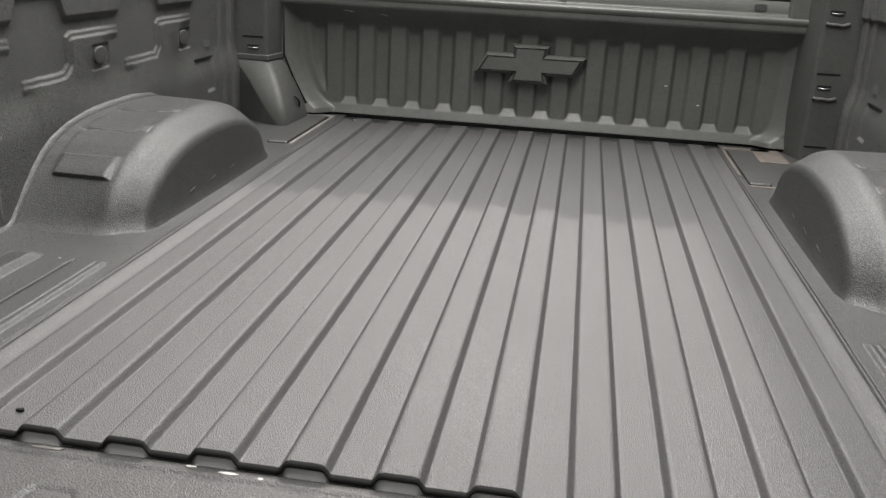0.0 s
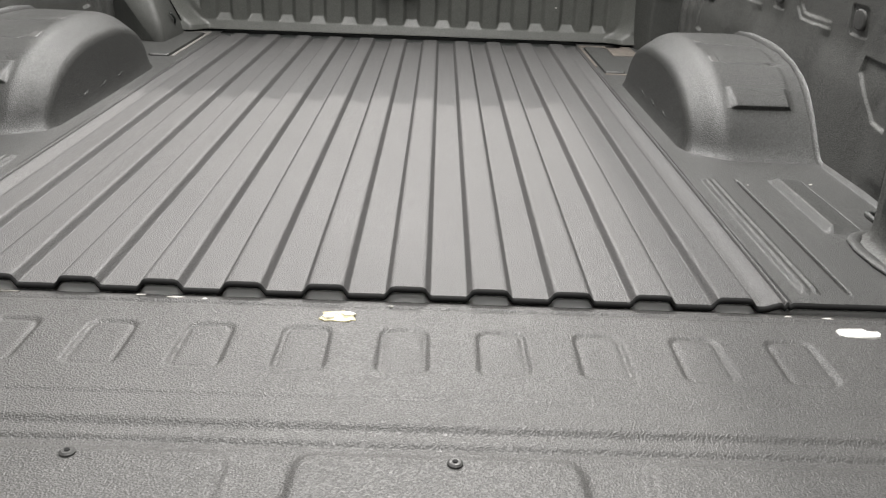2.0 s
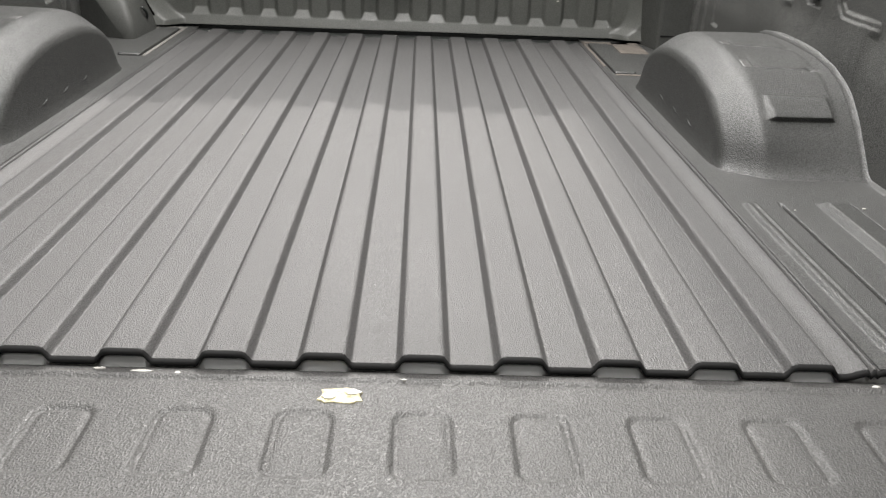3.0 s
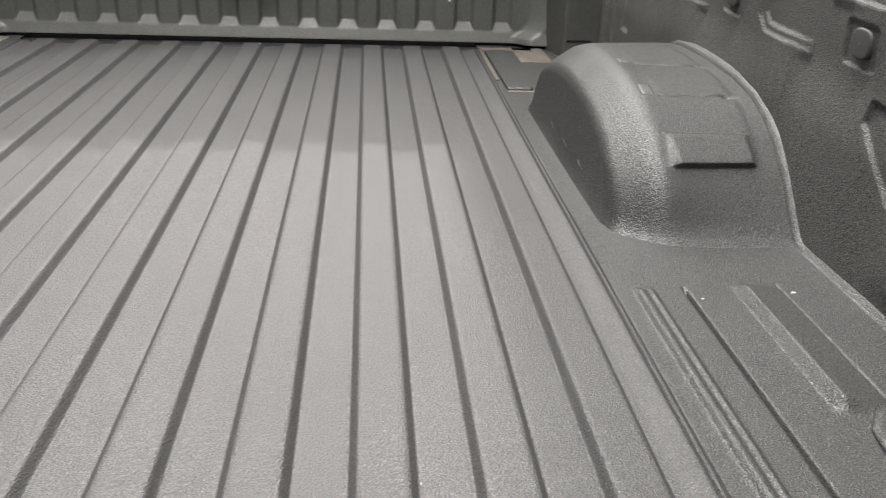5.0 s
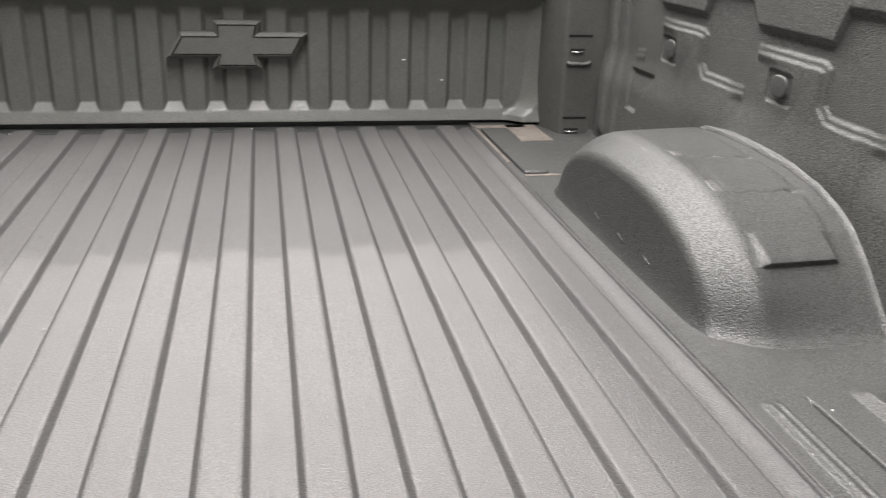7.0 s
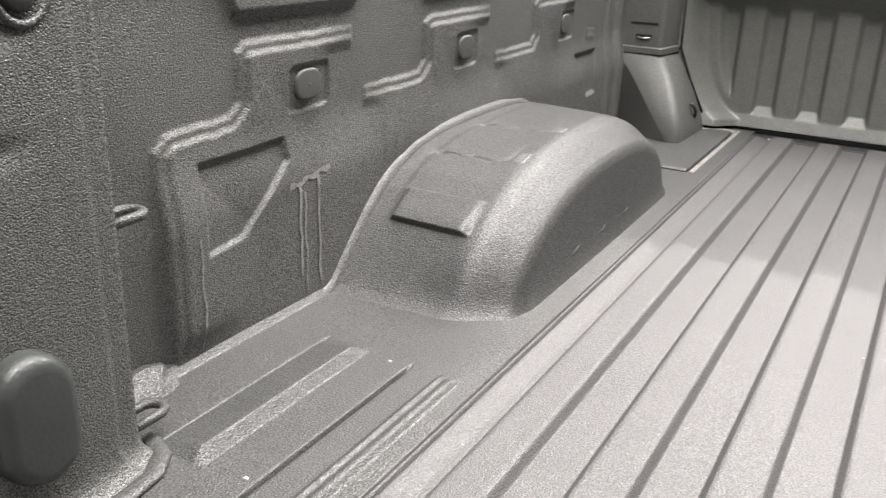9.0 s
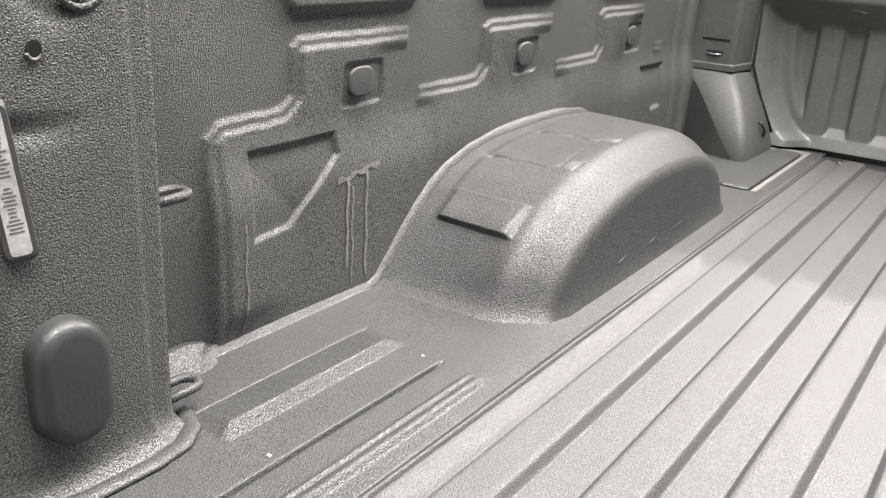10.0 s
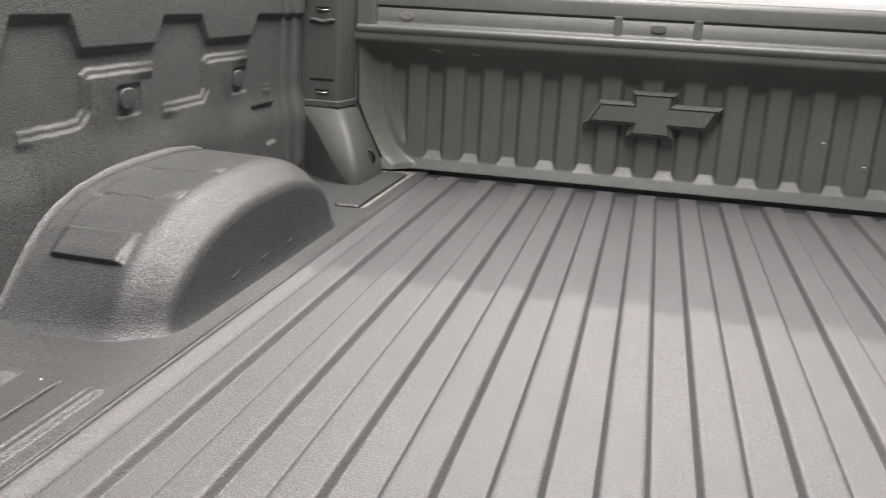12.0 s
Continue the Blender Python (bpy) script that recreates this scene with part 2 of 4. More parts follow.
tagged(part("ceiling", bm, BLOCKER), "plain dark roof, unseen, added with a slot to narrow the light", "ceiling", kind="structure")

# ---- the truck bed ----
BED_L, HALF, WALL = 1.975, 0.600, 0.900
PITCH = 0.105
bed = new("truck_bed")
tagged(bed, "dark grey sprayed-in liner covering an empty pickup truck bed", "truck bed")


def ridge_profile(x):
    """Height of the ribbed floor across the bed."""
    k = np.abs((x + PITCH / 2) % PITCH - PITCH / 2)
    h = 1 - 0.62 * smooth_step(0.0212, 0.0296, k) - 0.38 * smooth_step(0.0165, 0.0325, k)
    ribs = np.where(np.abs(x) < 0.5775, h, 0.0)
    groove = np.where(np.abs(x) < 0.5775, np.exp(-(((k - 0.0298) / 0.0021) ** 2)), 0.0)
    return -0.0065 + 0.0112 * ribs - 0.0006 * groove


def floor_where(X, Y):
    z = ridge_profile(X)
    # the outer strips rise to the side ledges, with a double seam
    a = np.abs(X)
    z = np.where(a > 0.560, -0.0065 + 0.0065 * smooth_step(0.560, 0.587, a), z)
    z = z - 0.0042 * np.exp(-(((a - 0.589) / 0.0014) ** 2)) - 0.0036 * np.exp(-(((a - 0.5965) / 0.0012) ** 2)) + 0.0012 * np.exp(-(((a - 0.593) / 0.0015) ** 2))
    # the far end drops away to the gap under the headboard
    z = z - 0.012 * smooth_step(BED_L - 0.012, BED_L, Y)
    # gentle unevenness of the pressed sheet
    z = z + 0.0006 * np.sin(5.1 * Y + 3 * X) * np.sin(7 * X + 1.3)
    return X, Y, z


seam = np.arange(0.584, 0.600, 0.0007)
xs = np.unique(np.round(np.concatenate([np.arange(-HALF, HALF + 1e-6, 0.0008), [-HALF, HALF], seam, -seam]), 5))
ys = np.unique(np.concatenate([np.linspace(0.0, BED_L - 0.02, 34), np.linspace(BED_L - 0.02, BED_L, 7)]))
floor = sheet("bed_floor", xs, ys, floor_where, FLOOR_LINER, bed, "ribbed grey bed floor, dusty, colour darkened to deepen shade on its lengthwise ridges")

# folded edge of the floor over the tailgate gap: a black band that follows the ribs
ex = np.arange(-0.79, 0.7901, 0.0035)


def band_where(U, V):
    top = np.where(np.abs(U) < 0.6, floor_where(U, 0 * U)[2], 0.0)
    ring = np.array([[0.001, 0.0002], [-0.003, -0.0006], [-0.0048, -0.0034], [-0.0034, -0.0068], [0.012, -0.0072]])
    k = V.astype(int)
    return U, ring[k, 0], top + ring[k, 1]


sheet("edge_band", ex, range(5), band_where, BLACK, floor, "black band along the floor's rear edge", flip=True)


def sill_where(U, V):
    top = np.where(np.abs(U) < 0.6, floor_where(U, 0 * U)[2], 0.0) - 0.0112
    k = V.astype(int)
    return U, np.array([0.0015, 0.0015, 0.0030, 0.04])[k], np.where(k == 0, -0.10, top + np.array([0, -0.0012, 0.0, 0.0])[k])


sheet("rear_sill", ex, range(4), sill_where, WHITE, bed, "white painted sill under the floor edge", flip=True)
bm = bmesh.new()
box(bm, -0.93, 0.93, 0.03, 2.06, -0.10, -0.055, 0.004)
part("underbody", bm, BLACK, bed)


def ledge_where(side):
    def where(A, Y):
        z = 0.0 * A
        fade = lambda y0, y1, w=0.012: smooth_step(y0, y0 + w, Y) * (1 - smooth_step(y1 - w, y1, Y))  # noqa: E731
        # raised bead beside the seam
        z = z + (0.0060 * np.exp(-(((A - 0.634) / 0.0115) ** 6)) - 0.0028 * np.exp(-(((A - 0.6365) / 0.0040) ** 2))) * fade(0.03, 0.520)
        # narrow crease
        z = z - 0.0080 * np.exp(-(((A - 0.686) / 0.0021) ** 2)) * fade(0.03, 0.523)
        # wedge-shaped rib: steep towards the middle of the bed, falling gently to the wall
        wedge = np.clip((A - 0.745) / 0.012, 0, 1) * (1 - 0.62 * np.clip((A - 0.758) / 0.044, 0, 1)) * (1 - np.clip((A - 0.802) / 0.004, 0, 1))
        z = z + 0.0115 * wedge * np.clip((Y - 0.252) / 0.015, 0, 1) * (1 - smooth_step(0.505, 0.534, Y))
        z = z - 0.0060 * np.exp(-(((A - 0.806) / 0.0018) ** 2)) * fade(0.258, 0.53)
        # front: crease round the pad
        z = z - 0.002 * np.exp(-(((A - 0.600) / 0.002) ** 2)) * fade(1.45, 1.98)
        # the ledge turns up to the wall
        z = z + 0.010 * np.clip((A - 0.884) / 0.010, 0, 1)
        z = z + 0.0007 * np.sin(9 * Y + 2) * np.sin(14 * A)
        return side * A, Y, z
    return where


for side in (-1, 1):
    sheet("side_ledge", np.unique(np.round(np.concatenate([np.arange(0.598, 0.906, 0.0016), np.arange(0.68, 0.692, 0.0012)]), 5)), np.unique(np.concatenate([np.arange(0.0, 0.56, 0.008), np.arange(0.248, 0.280, 0.002), np.linspace(0.56, 2.03, 40)])), ledge_where(side), LINER, bed,
          "textured grey ledge with pressed beads beside the floor", flip=side < 0)

# raised pads in the front corners, ringed with bare primer
for x0, x1, y0, y1 in ((0.612, 0.672, 1.505, 1.925), (-0.702, -0.640, 1.530, 1.945)):
    bm = bmesh.new()
    prism(bm, rounded([(x0, y0), (x1, y0), (x1, y1), (x0, y1)], 0.012), "z", -0.004, 0.007, 0.004, 0.004)
    part("floor_pad", bm, LINER, bed, "smooth raised pad")
bm = bmesh.new()
for x0, x1, y0, y1 in ((-0.637, -0.627, 1.53, 1.985), (-0.725, -0.637, 1.955, 1.985)):
    box(bm, x0, x1, y0, y1, -0.002, 0.0022, 0.001, 1)
part("primer_strip", bm, PRIMER, bed, "pale bare primer round the pad")
bm = bmesh.new()
for x0, x1, y0, y1 in ((0.60, 0.608, 1.60, 1.96), (0.60, 0.745, 1.945, 1.975), (0.612, 0.690, 1.486, 1.498), (0.690, 0.775, 1.80, 1.975)):
    box(bm, x0, x1, y0, y1, -0.002, 0.0022, 0.001, 1)
part("primer_strip", bm, material("tan_primer", (0.12, 0.105, 0.09), 0.65, grain=0.2, grain_size=0.004, mottle=0.25, mottle_size=0.05), bed, "tan bare primer in the front corner")

# ---- wheelhouses ----
WH_Y, WH_A, WH_H = 1.043, 0.372, 0.178


def arch(theta, a, h, n=2.1):
    c, s = np.cos(theta), np.sin(theta)
    return -a * np.sign(c) * np.abs(c) ** (2 / n), h * np.abs(s) ** (2 / n)


SLOPE_T = [0.0, 0.03, 0.07, 0.13, 0.32, 0.53, 0.76, 0.92, 1.085, 1.30, 1.571]
SLOPE_Y = [-0.418, -0.400, -0.386, -0.370, -0.338, -0.307, -0.268, -0.233, -0.180, -0.106, 0.0]
SLOPE_Z = [0.0, 0.003, 0.011, 0.027, 0.060, 0.0905, 0.1215, 0.141, 0.159, 0.1695, 0.173]


def section(T, a, h, w):
    """Outline of the wheelhouse: a round arch inboard, a straight rear slope towards the wall (w from 0 to 1)."""
    fore = np.where(T > math.pi / 2, 1.0, 0.0)              # the front half is squarer, more so along the wall
    n = 2.1 + fore * (0.35 + 0.75 * w)
    y, z = arch(T, a - 0.006 * fore * np.abs(np.cos(T)), h + 0.003 * w * fore, n)
    sy, sz = np.interp(T, SLOPE_T, SLOPE_Y), np.interp(T, SLOPE_T, SLOPE_Z)
    w = np.where(T < math.pi / 2, w, 0.0)
    return y + w * (sy - y), z + w * (sz - z)


def shoulder_profile():
    """Section of the sloping shoulder with its two softened corners: x and fall below the crown."""
    corner = [(0.720, 0.0), (0.700, 0.001), (0.684, 0.014)], [(0.656, 0.036), (0.6455, 0.0445), (0.643, 0.059)]
    pts = []
    for p, q, r in corner:
        for k in range(9):
            t = k / 8
            pts.append([(1 - t) ** 2 * p[i] + 2 * t * (1 - t) * q[i] + t * t * r[i] for i in (0, 1)])
    return np.array(pts)


SHOULDER = shoulder_profile()


def house_relief(T, x):
    """Pressings of the crown: a plate on the rear slope, two creases, a sunk strip along the wall."""
    h = 0.0095 * smooth_step(0.514, 0.534, T) * (1 - 0.65 * smooth_step(0.54, 0.76, T)) * (1 - smooth_step(0.760, 0.784, T)) * smooth_step(0.720, 0.735, x) * (1 - smooth_step(0.842, 0.850, x))
    across = smooth_step(0.736, 0.746, x) * (1 - smooth_step(0.846, 0.852, x))
    for t in (1.085, 1.480):
        line = T - t - 0.006 * np.sin(x * 130)
        h = h - 0.0013 * np.exp(-((line / 0.008) ** 2)) * across
        h = h + 0.0010 * smooth_step(0.0, 0.012, line) * (1 - smooth_step(0.05, 0.30, line)) * across
        h = h - 0.0045 * np.exp(-((line / 0.022) ** 2)) * np.exp(-(((x - 0.846) / 0.010) ** 2))
    return h - 0.0014 * smooth_step(0.850, 0.858, x) * smooth_step(0.40, 0.55, T) * (1 - smooth_step(1.9, 2.1, T))


def wheelhouse_where(side):
    def where(T, S):
        # S runs 0..1 over the top from the wall, 1..2 round the shoulder, 2..3 down the inner face
        t = np.clip(S - 1, 0, 1) * (len(SHOULDER) - 1)
        k = np.arange(len(SHOULDER))
        fall, sx = np.interp(t, k, SHOULDER[:, 1]), np.interp(t, k, SHOULDER[:, 0])
        down = np.clip(S - 2, 0, 1)
        x = np.where(S <= 1, WALL + 0.01 + S * (0.720 - WALL - 0.01), sx - 0.006 * down)
        w = np.clip((x - 0.71) / 0.185, 0, 1) ** 0.8
        crown = 0.008 * w
        a, h = WH_A - fall, WH_H - 0.86 * fall - crown
        y, z = section(T, a, h, w)
        y1, z1 = section(np.clip(T + 0.02, 0, math.pi), a, h, w)
        y0, z0 = section(np.clip(T - 0.02, 0, math.pi), a, h, w)
        ny, nz = -(z1 - z0), (y1 - y0)
        n = np.maximum(np.hypot(ny, nz), 1e-9)
        lift = house_relief(T, x)
        y, z = y + lift * ny / n, z + lift * nz / n
        z = z * (1 - down)
        # foot flares into the ledge
        foot = np.exp(-np.clip(z, 0, 1) / 0.014)
        y = y + np.sign(y) * 0.028 * foot * (1 - np.clip(S - 1.6, 0, 1)) * (1 - w)
        x = x - 0.008 * foot * (S > 1.5)
        return side * x, WH_Y + y, z - 0.004
    return where


def on_house(theta, x):
    y, z = arch(np.array(theta), WH_A, WH_H - 0.003)
    y2, z2 = arch(np.array(theta + 0.01), WH_A, WH_H - 0.003)
    d = Vector((0, float(y2 - y), float(z2 - z))).normalized()
    return Vector((x, WH_Y + float(y), float(z) - 0.004)), d


S = np.unique(np.round(np.concatenate([np.linspace(0, 1, 60), np.linspace(1, 2, 18), [2.02, 2.05, 2.1], np.linspace(2.2, 2.8, 6), [2.88, 2.92, 2.95, 2.975, 3.0]]), 4))
THETA = np.unique(np.round(np.concatenate([np.linspace(0, math.pi, 150), np.linspace(0.0, 0.1, 14), np.arange(0.50, 0.55, 0.004), np.arange(0.75, 0.80, 0.005), np.arange(1.05, 1.13, 0.004), np.arange(1.45, 1.52, 0.004)]), 4))
for side in (-1, 1):
    house = sheet("wheelhouse", THETA, S, wheelhouse_where(side), LINER, bed, "rounded grey wheel arch box rising from the ledge", flip=side < 0)
    for theta, length in ((1.145, 0.040), (1.520, 0.034)):
        p, d = on_house(theta, 0)
        nrm = Vector((0, -d.z, d.y))
        m = Matrix((Vector((side, 0, 0)), d, nrm if nrm.z > 0 else -nrm)).transposed().to_4x4()
        m.translation = p
        bm = bmesh.new()
        pillow(bm, rounded([(0.713, -length / 2), (0.735, -length / 2), (0.735, length / 2), (0.713, length / 2)], 0.007, 4), "z", -0.004, 0.0030, 0.007)
        bmesh.ops.transform(bm, matrix=m, verts=bm.verts)
        bmesh.ops.recalc_face_normals(bm, faces=bm.faces)
        part("weld_tab", bm, SEALER, house, "smoother pale patch", smooth=True)
    # small dents along the foot of the inner face
    for y in (0.90, 1.01, 1.12):
        bm = bmesh.new()
        tube(bm, [(side * 0.6440, y - 0.022, 0.025), (side * 0.6418, y - 0.012, 0.0265), (side * 0.6412, y + 0.004, 0.0295), (side * 0.6434, y + 0.020, 0.034)], 0.0050, 12, 0.8)
        part("foot_dimple", bm, LINER, house, smooth=True)
    # strip of sealer where the box meets the wall
    def strip_where(T, K):
        k = K.astype(int)
        out = np.array([0.0078, 0.0070, 0.0052, 0.0020, -0.003])[k]
        fade = 1 - smooth_step(1.93, 1.99, T)
        y, z = section(T, WH_A, WH_H - 0.008, 1.0 + 0 * T)
        y1, z1 = section(T + 0.03, WH_A, WH_H - 0.008, 1.0 + 0 * T)
        y0, z0 = section(np.maximum(T - 0.03, 0.0), WH_A, WH_H - 0.008, 1.0 + 0 * T)
        n = np.maximum(np.hypot(y1 - y0, z1 - z0), 1e-9)
        y, z = y - (z1 - z0) / n * out * fade, z + (y1 - y0) / n * out * fade
        return side * np.array([0.8945, 0.8915, 0.8880, 0.8845, 0.882])[k], WH_Y + y, z - 0.002
    sheet("sealer_strip", np.linspace(0.0, 2.0, 60), range(5), strip_where, LINER, house, "flat strip of seam sealer against the wall", flip=side > 0)

# ---- side walls ----
SOCKETS = (0.624, 1.034, 1.466)


def wall_relief(y, z):
    """How far the side wall stands proud of its plane, towards the middle of the bed."""
    h = 0.0 * y
    # stepped double beads, one beside each socket
    steps = [
        [(0.374, -0.02), (0.374, 0.242), (0.392, 0.258), (0.484, 0.260), (0.502, 0.274), (0.502, 0.328), (0.518, 0.338), (0.726, 0.338)],
        [(0.748, 0.256), (0.890, 0.258), (0.906, 0.272), (0.906, 0.326), (0.922, 0.336), (1.126, 0.336)],
        [(1.148, 0.256), (1.292, 0.258), (1.306, 0.272), (1.306, 0.326), (1.322, 0.337), (1.515, 0.337)],
        [(1.590, 0.256), (1.640, 0.254)],
    ]
    wob = 0.0006 * np.sin(95 * y + 2.0 * np.sin(41 * y)) + 0.0004 * np.sin(173 * y + 1.0)   # the sprayed coat makes the edges wander
    for line in steps:
        d, along, run = line_distance(y + 0.005 + 0.6 * wob, z - 0.005 - wob, line)
        d = -d
        prof = 0.0046 * smooth_step(-0.002, 0.0062, d) + 0.0044 * smooth_step(0.0105, 0.0180, d)
        prof = prof * (1 - smooth_step(0.030, 0.150, d))
        # the bead stops short at its end, while the swelling below it dies away slowly
        below = smooth_step(0.016, 0.034, d)
        ends = (1 - below) * (1 - smooth_step(run - 0.006, run - 0.0005, along)) + below * (1 - smooth_step(run - 0.11, run - 0.003, along))
        if line[0][1] > 0:
            ends = ends * ((1 - below) * smooth_step(0.0, 0.006, along) + below * smooth_step(0.0, 0.05, along))
        taper = 1 - 0.62 * smooth_step(run - 0.10, run, along)
        if line[0][1] > 0:
            taper = taper * (0.45 + 0.55 * smooth_step(0.0, 0.08, along))
        h = np.maximum(h, prof * ends * taper)
    # square sockets, pressed in
    for c in SOCKETS:
        sq = rounded([(c - 0.044, 0.248), (c + 0.044, 0.248), (c + 0.044, 0.308), (c - 0.044, 0.308)], 0.012, 3)
        h = h - 0.0036 * smooth_step(0.0, 0.0060, inside(y, z, sq))
    # pockets with a slanting edge
    h = h - 0.0056 * smooth_step(0.0, 0.0065, inside(y, z, [(0.421, 0.226), (0.572, 0.226), (0.580, 0.194), (0.486, 0.121), (0.421, 0.119)]))
    h = h - 0.007 * smooth_step(0.0, 0.010, inside(y, z, [(1.512, 0.216), (1.646, 0.216), (1.646, 0.116), (1.590, 0.113)]))
    # the upper part stands proud; its lower edge steps up and down
    edge = np.interp(y + 0.005, [0.30, 0.484, 0.502, 0.730, 0.752, 0.885, 0.908, 1.126, 1.160, 1.300, 1.325, 1.520, 1.560, 1.90],
                     [0.421, 0.421, 0.371, 0.371, 0.420, 0.420, 0.368, 0.368, 0.416, 0.416, 0.368, 0.368, 0.414, 0.414])
    h = h + 0.0085 * smooth_step(-0.007, 0.007, z - edge)
    # two upright ribs before the front post
    for c, w, a in ((1.705, 0.012, 0.009), (1.775, 0.016, 0.012)):
        h = h + a * np.exp(-(((y - c) / w) ** 4))
    # the foot of the wall leans in
    h = h + 0.0125 * (1 - smooth_step(0.15, 0.25, z))
    # pressings die away at the foot
    k = smooth_step(0.010, 0.045, z)
    h = h * k + 0.0125 * (1 - k)
    # behind the upright edge the wall lies deeper
    h = h - 0.0110 * (1 - smooth_step(0.3655, 0.3710, y)) * (1 - smooth_step(0.16, 0.25, z))
    # slow waviness
    return h + 0.0008 * np.sin(6 * y + 1) * np.sin(11 * z) + 0.0004 * np.sin(23 * y) * np.cos(17 * z)


def wall_where(side):
    def where(Y, Z):
        return side * (WALL + 0.004 - wall_relief(Y, Z)), Y, Z
    return where


WALL_TOP = 0.530
wy = np.unique(np.round(np.concatenate([np.arange(0.225, 1.83, 0.0030)]), 5))
wz = np.unique(np.round(np.concatenate([np.arange(-0.01, 0.10, 0.01), np.arange(0.10, 0.45, 0.0020), np.linspace(0.45, WALL_TOP, 6)]), 5))
for side in (-1, 1):
    wall = sheet("side_wall", wy, wz, wall_where(side), THICK_LINER, bed, "dark textured side wall of the bed with stepped pressings", flip=side > 0)
    # outer skin and top rail
    bm = bmesh.new()
    box(bm, side * 0.93, side * 1.03, -0.02, 2.12, -0.35, WALL_TOP + 0.004, 0.02)
    part("outer_skin", bm, WHITE, wall, "white painted outer side panel")
    bm = bmesh.new()
    box(bm, side * 0.889, side * 1.02, 0.02, 2.06, WALL_TOP - 0.028, WALL_TOP + 0.018, 0.010, 3)
    part("top_rail", bm, PLASTIC, wall, "black plastic cap along the rail", smooth=False)
    for c in SOCKETS:
        off, pw, ph = (-0.005, 0.0240, 0.0195) if side < 0 else (-0.004, 0.0225, 0.0190)
        deep = WALL + 0.004 - float(wall_relief(np.array(c - 0.009), np.array(0.281)))
        bm = bmesh.new()
        pillow(bm, [(c + off + pw * math.copysign(abs(math.cos(t)) ** 0.7, math.cos(t)), 0.281 + ph * math.copysign(abs(math.sin(t)) ** 0.7, math.sin(t))) for t in [2 * math.pi * k / 28 for k in range(28)]],
               "x", side * (deep + 0.006), side * (deep - 0.0050), 0.004)
        plug = part("plug", bm, PLUG, wall, "rounded grey plastic plug", smooth=True)
        bm = bmesh.new()
        prism(bm, [(c + off + 0.0015 * math.cos(t), 0.281 + 0.0015 * math.sin(t)) for t in [2 * math.pi * k / 8 for k in range(8)]], "x", side * (deep - 0.002), side * (deep - 0.0056))
        part("pin", bm, SEALER, plug)

# dried streaks that ran down the wall
left_wall = next(o for o in bed.children if o.name.startswith("side_wall") and o.data.vertices[0].co.x < 0)
random.seed(4)
for y0, z0, z1, w in ((0.408, 0.146, 0.014, 0.0032), (0.590, 0.162, 0.040, 0.0055), (0.600, 0.150, 0.016, 0.0032), (0.628, 0.168, 0.020, 0.0055)):
    n = 14
    prev = None
    bm = bmesh.new()
    for i in range(n + 1):
        z = z0 + (z1 - z0) * i / n
        y = y0 + 0.0012 * math.sin(i * 0.9) + random.uniform(-0.001, 0.001) - 0.008 * i / n * (1 if w < 0.003 else 0)
        ww = w * (2.2 if i == 0 and y0 < 0.5 else 1.3 if i == 0 else 1.0) * random.uniform(0.6, 1.0)
        x = -(WALL + 0.004 - float(wall_relief(np.array(y), np.array(z)))) + 0.0014
        pair = [bm.verts.new((x, y - ww / 2, z)), bm.verts.new((x, y + ww / 2, z))]
        if prev:
            bm.faces.new((prev[0], prev[1], pair[1], pair[0]))
        prev = pair
    part("dried_streak", bm, STREAK, left_wall, "pale dried run on the wall")
prev = None
bm = bmesh.new()
for i in range(12):
    y = 0.570 + 0.085 * i / 11
    z = 0.160 + 0.012 * i / 11 + 0.002 * math.sin(i * 1.7)
    x = -(WALL + 0.004 - float(wall_relief(np.array(y), np.array(z)))) + 0.0014
    hw = 0.0035 + 0.0015 * math.sin(i * 2.1)
    pair = [bm.verts.new((x, y, z - hw)), bm.verts.new((x, y, z + hw))]
    if prev:
        bm.faces.new((prev[0], prev[1], pair[1], pair[0]))
    prev = pair
part("dried_streak", bm, STREAK, left_wall, "pale dried runs on the wall")

# small sloping gusset behind the rear post
bm = bmesh.new()
prism(bm, [(-0.902, -0.002), (-0.866, -0.001), (-0.872, 0.006), (-0.880, 0.013), (-0.894, 0.024), (-0.902, 0.024)], "y", 0.288, 0.352, 0.006, 0.020)
part("corner_gusset", bm, LINER, left_wall, "pale sloping gusset")

# ---- rear posts ----
POST = 0.795


def post_where(side):
    def where(U, Z):
        # U runs along the plan of the post: rear face, inner face, front return to the wall
        knots = [0, 1, 1.25, 1.5, 2.5, 2.65, 2.9, 3.0, 4.0]
        px = np.interp(U, knots, [0.875, 0.815, 0.803, POST, POST, 0.8030, 0.8040, 0.812, 0.905])
        py = np.interp(U, knots, [0.030, 0.052, 0.062, 0.082, 0.208, 0.2135, 0.236, 0.240, 0.244])
        flare = np.exp(-np.clip(Z + 0.002, 0, 1) / 0.008)
        px = px - 0.024 * flare * (U < 3.2)
        py = py + 0.016 * flare * (U > 2.4)
        # a shallow crease under the label
        crease = np.exp(-(((Z - 0.312) / 0.010) ** 2)) * np.clip((U - 1.4) / 0.2, 0, 1) * np.clip((2.2 - U) / 0.5, 0, 1)
        # dish near the top, under the stake hole
        dish = np.exp(-((((U - 2.02) / 0.22) ** 2 + ((Z - 0.43) / 0.036) ** 2) ** 2))
        return side * (px + 0.005 * crease + 0.012 * dish), py, Z
    return where


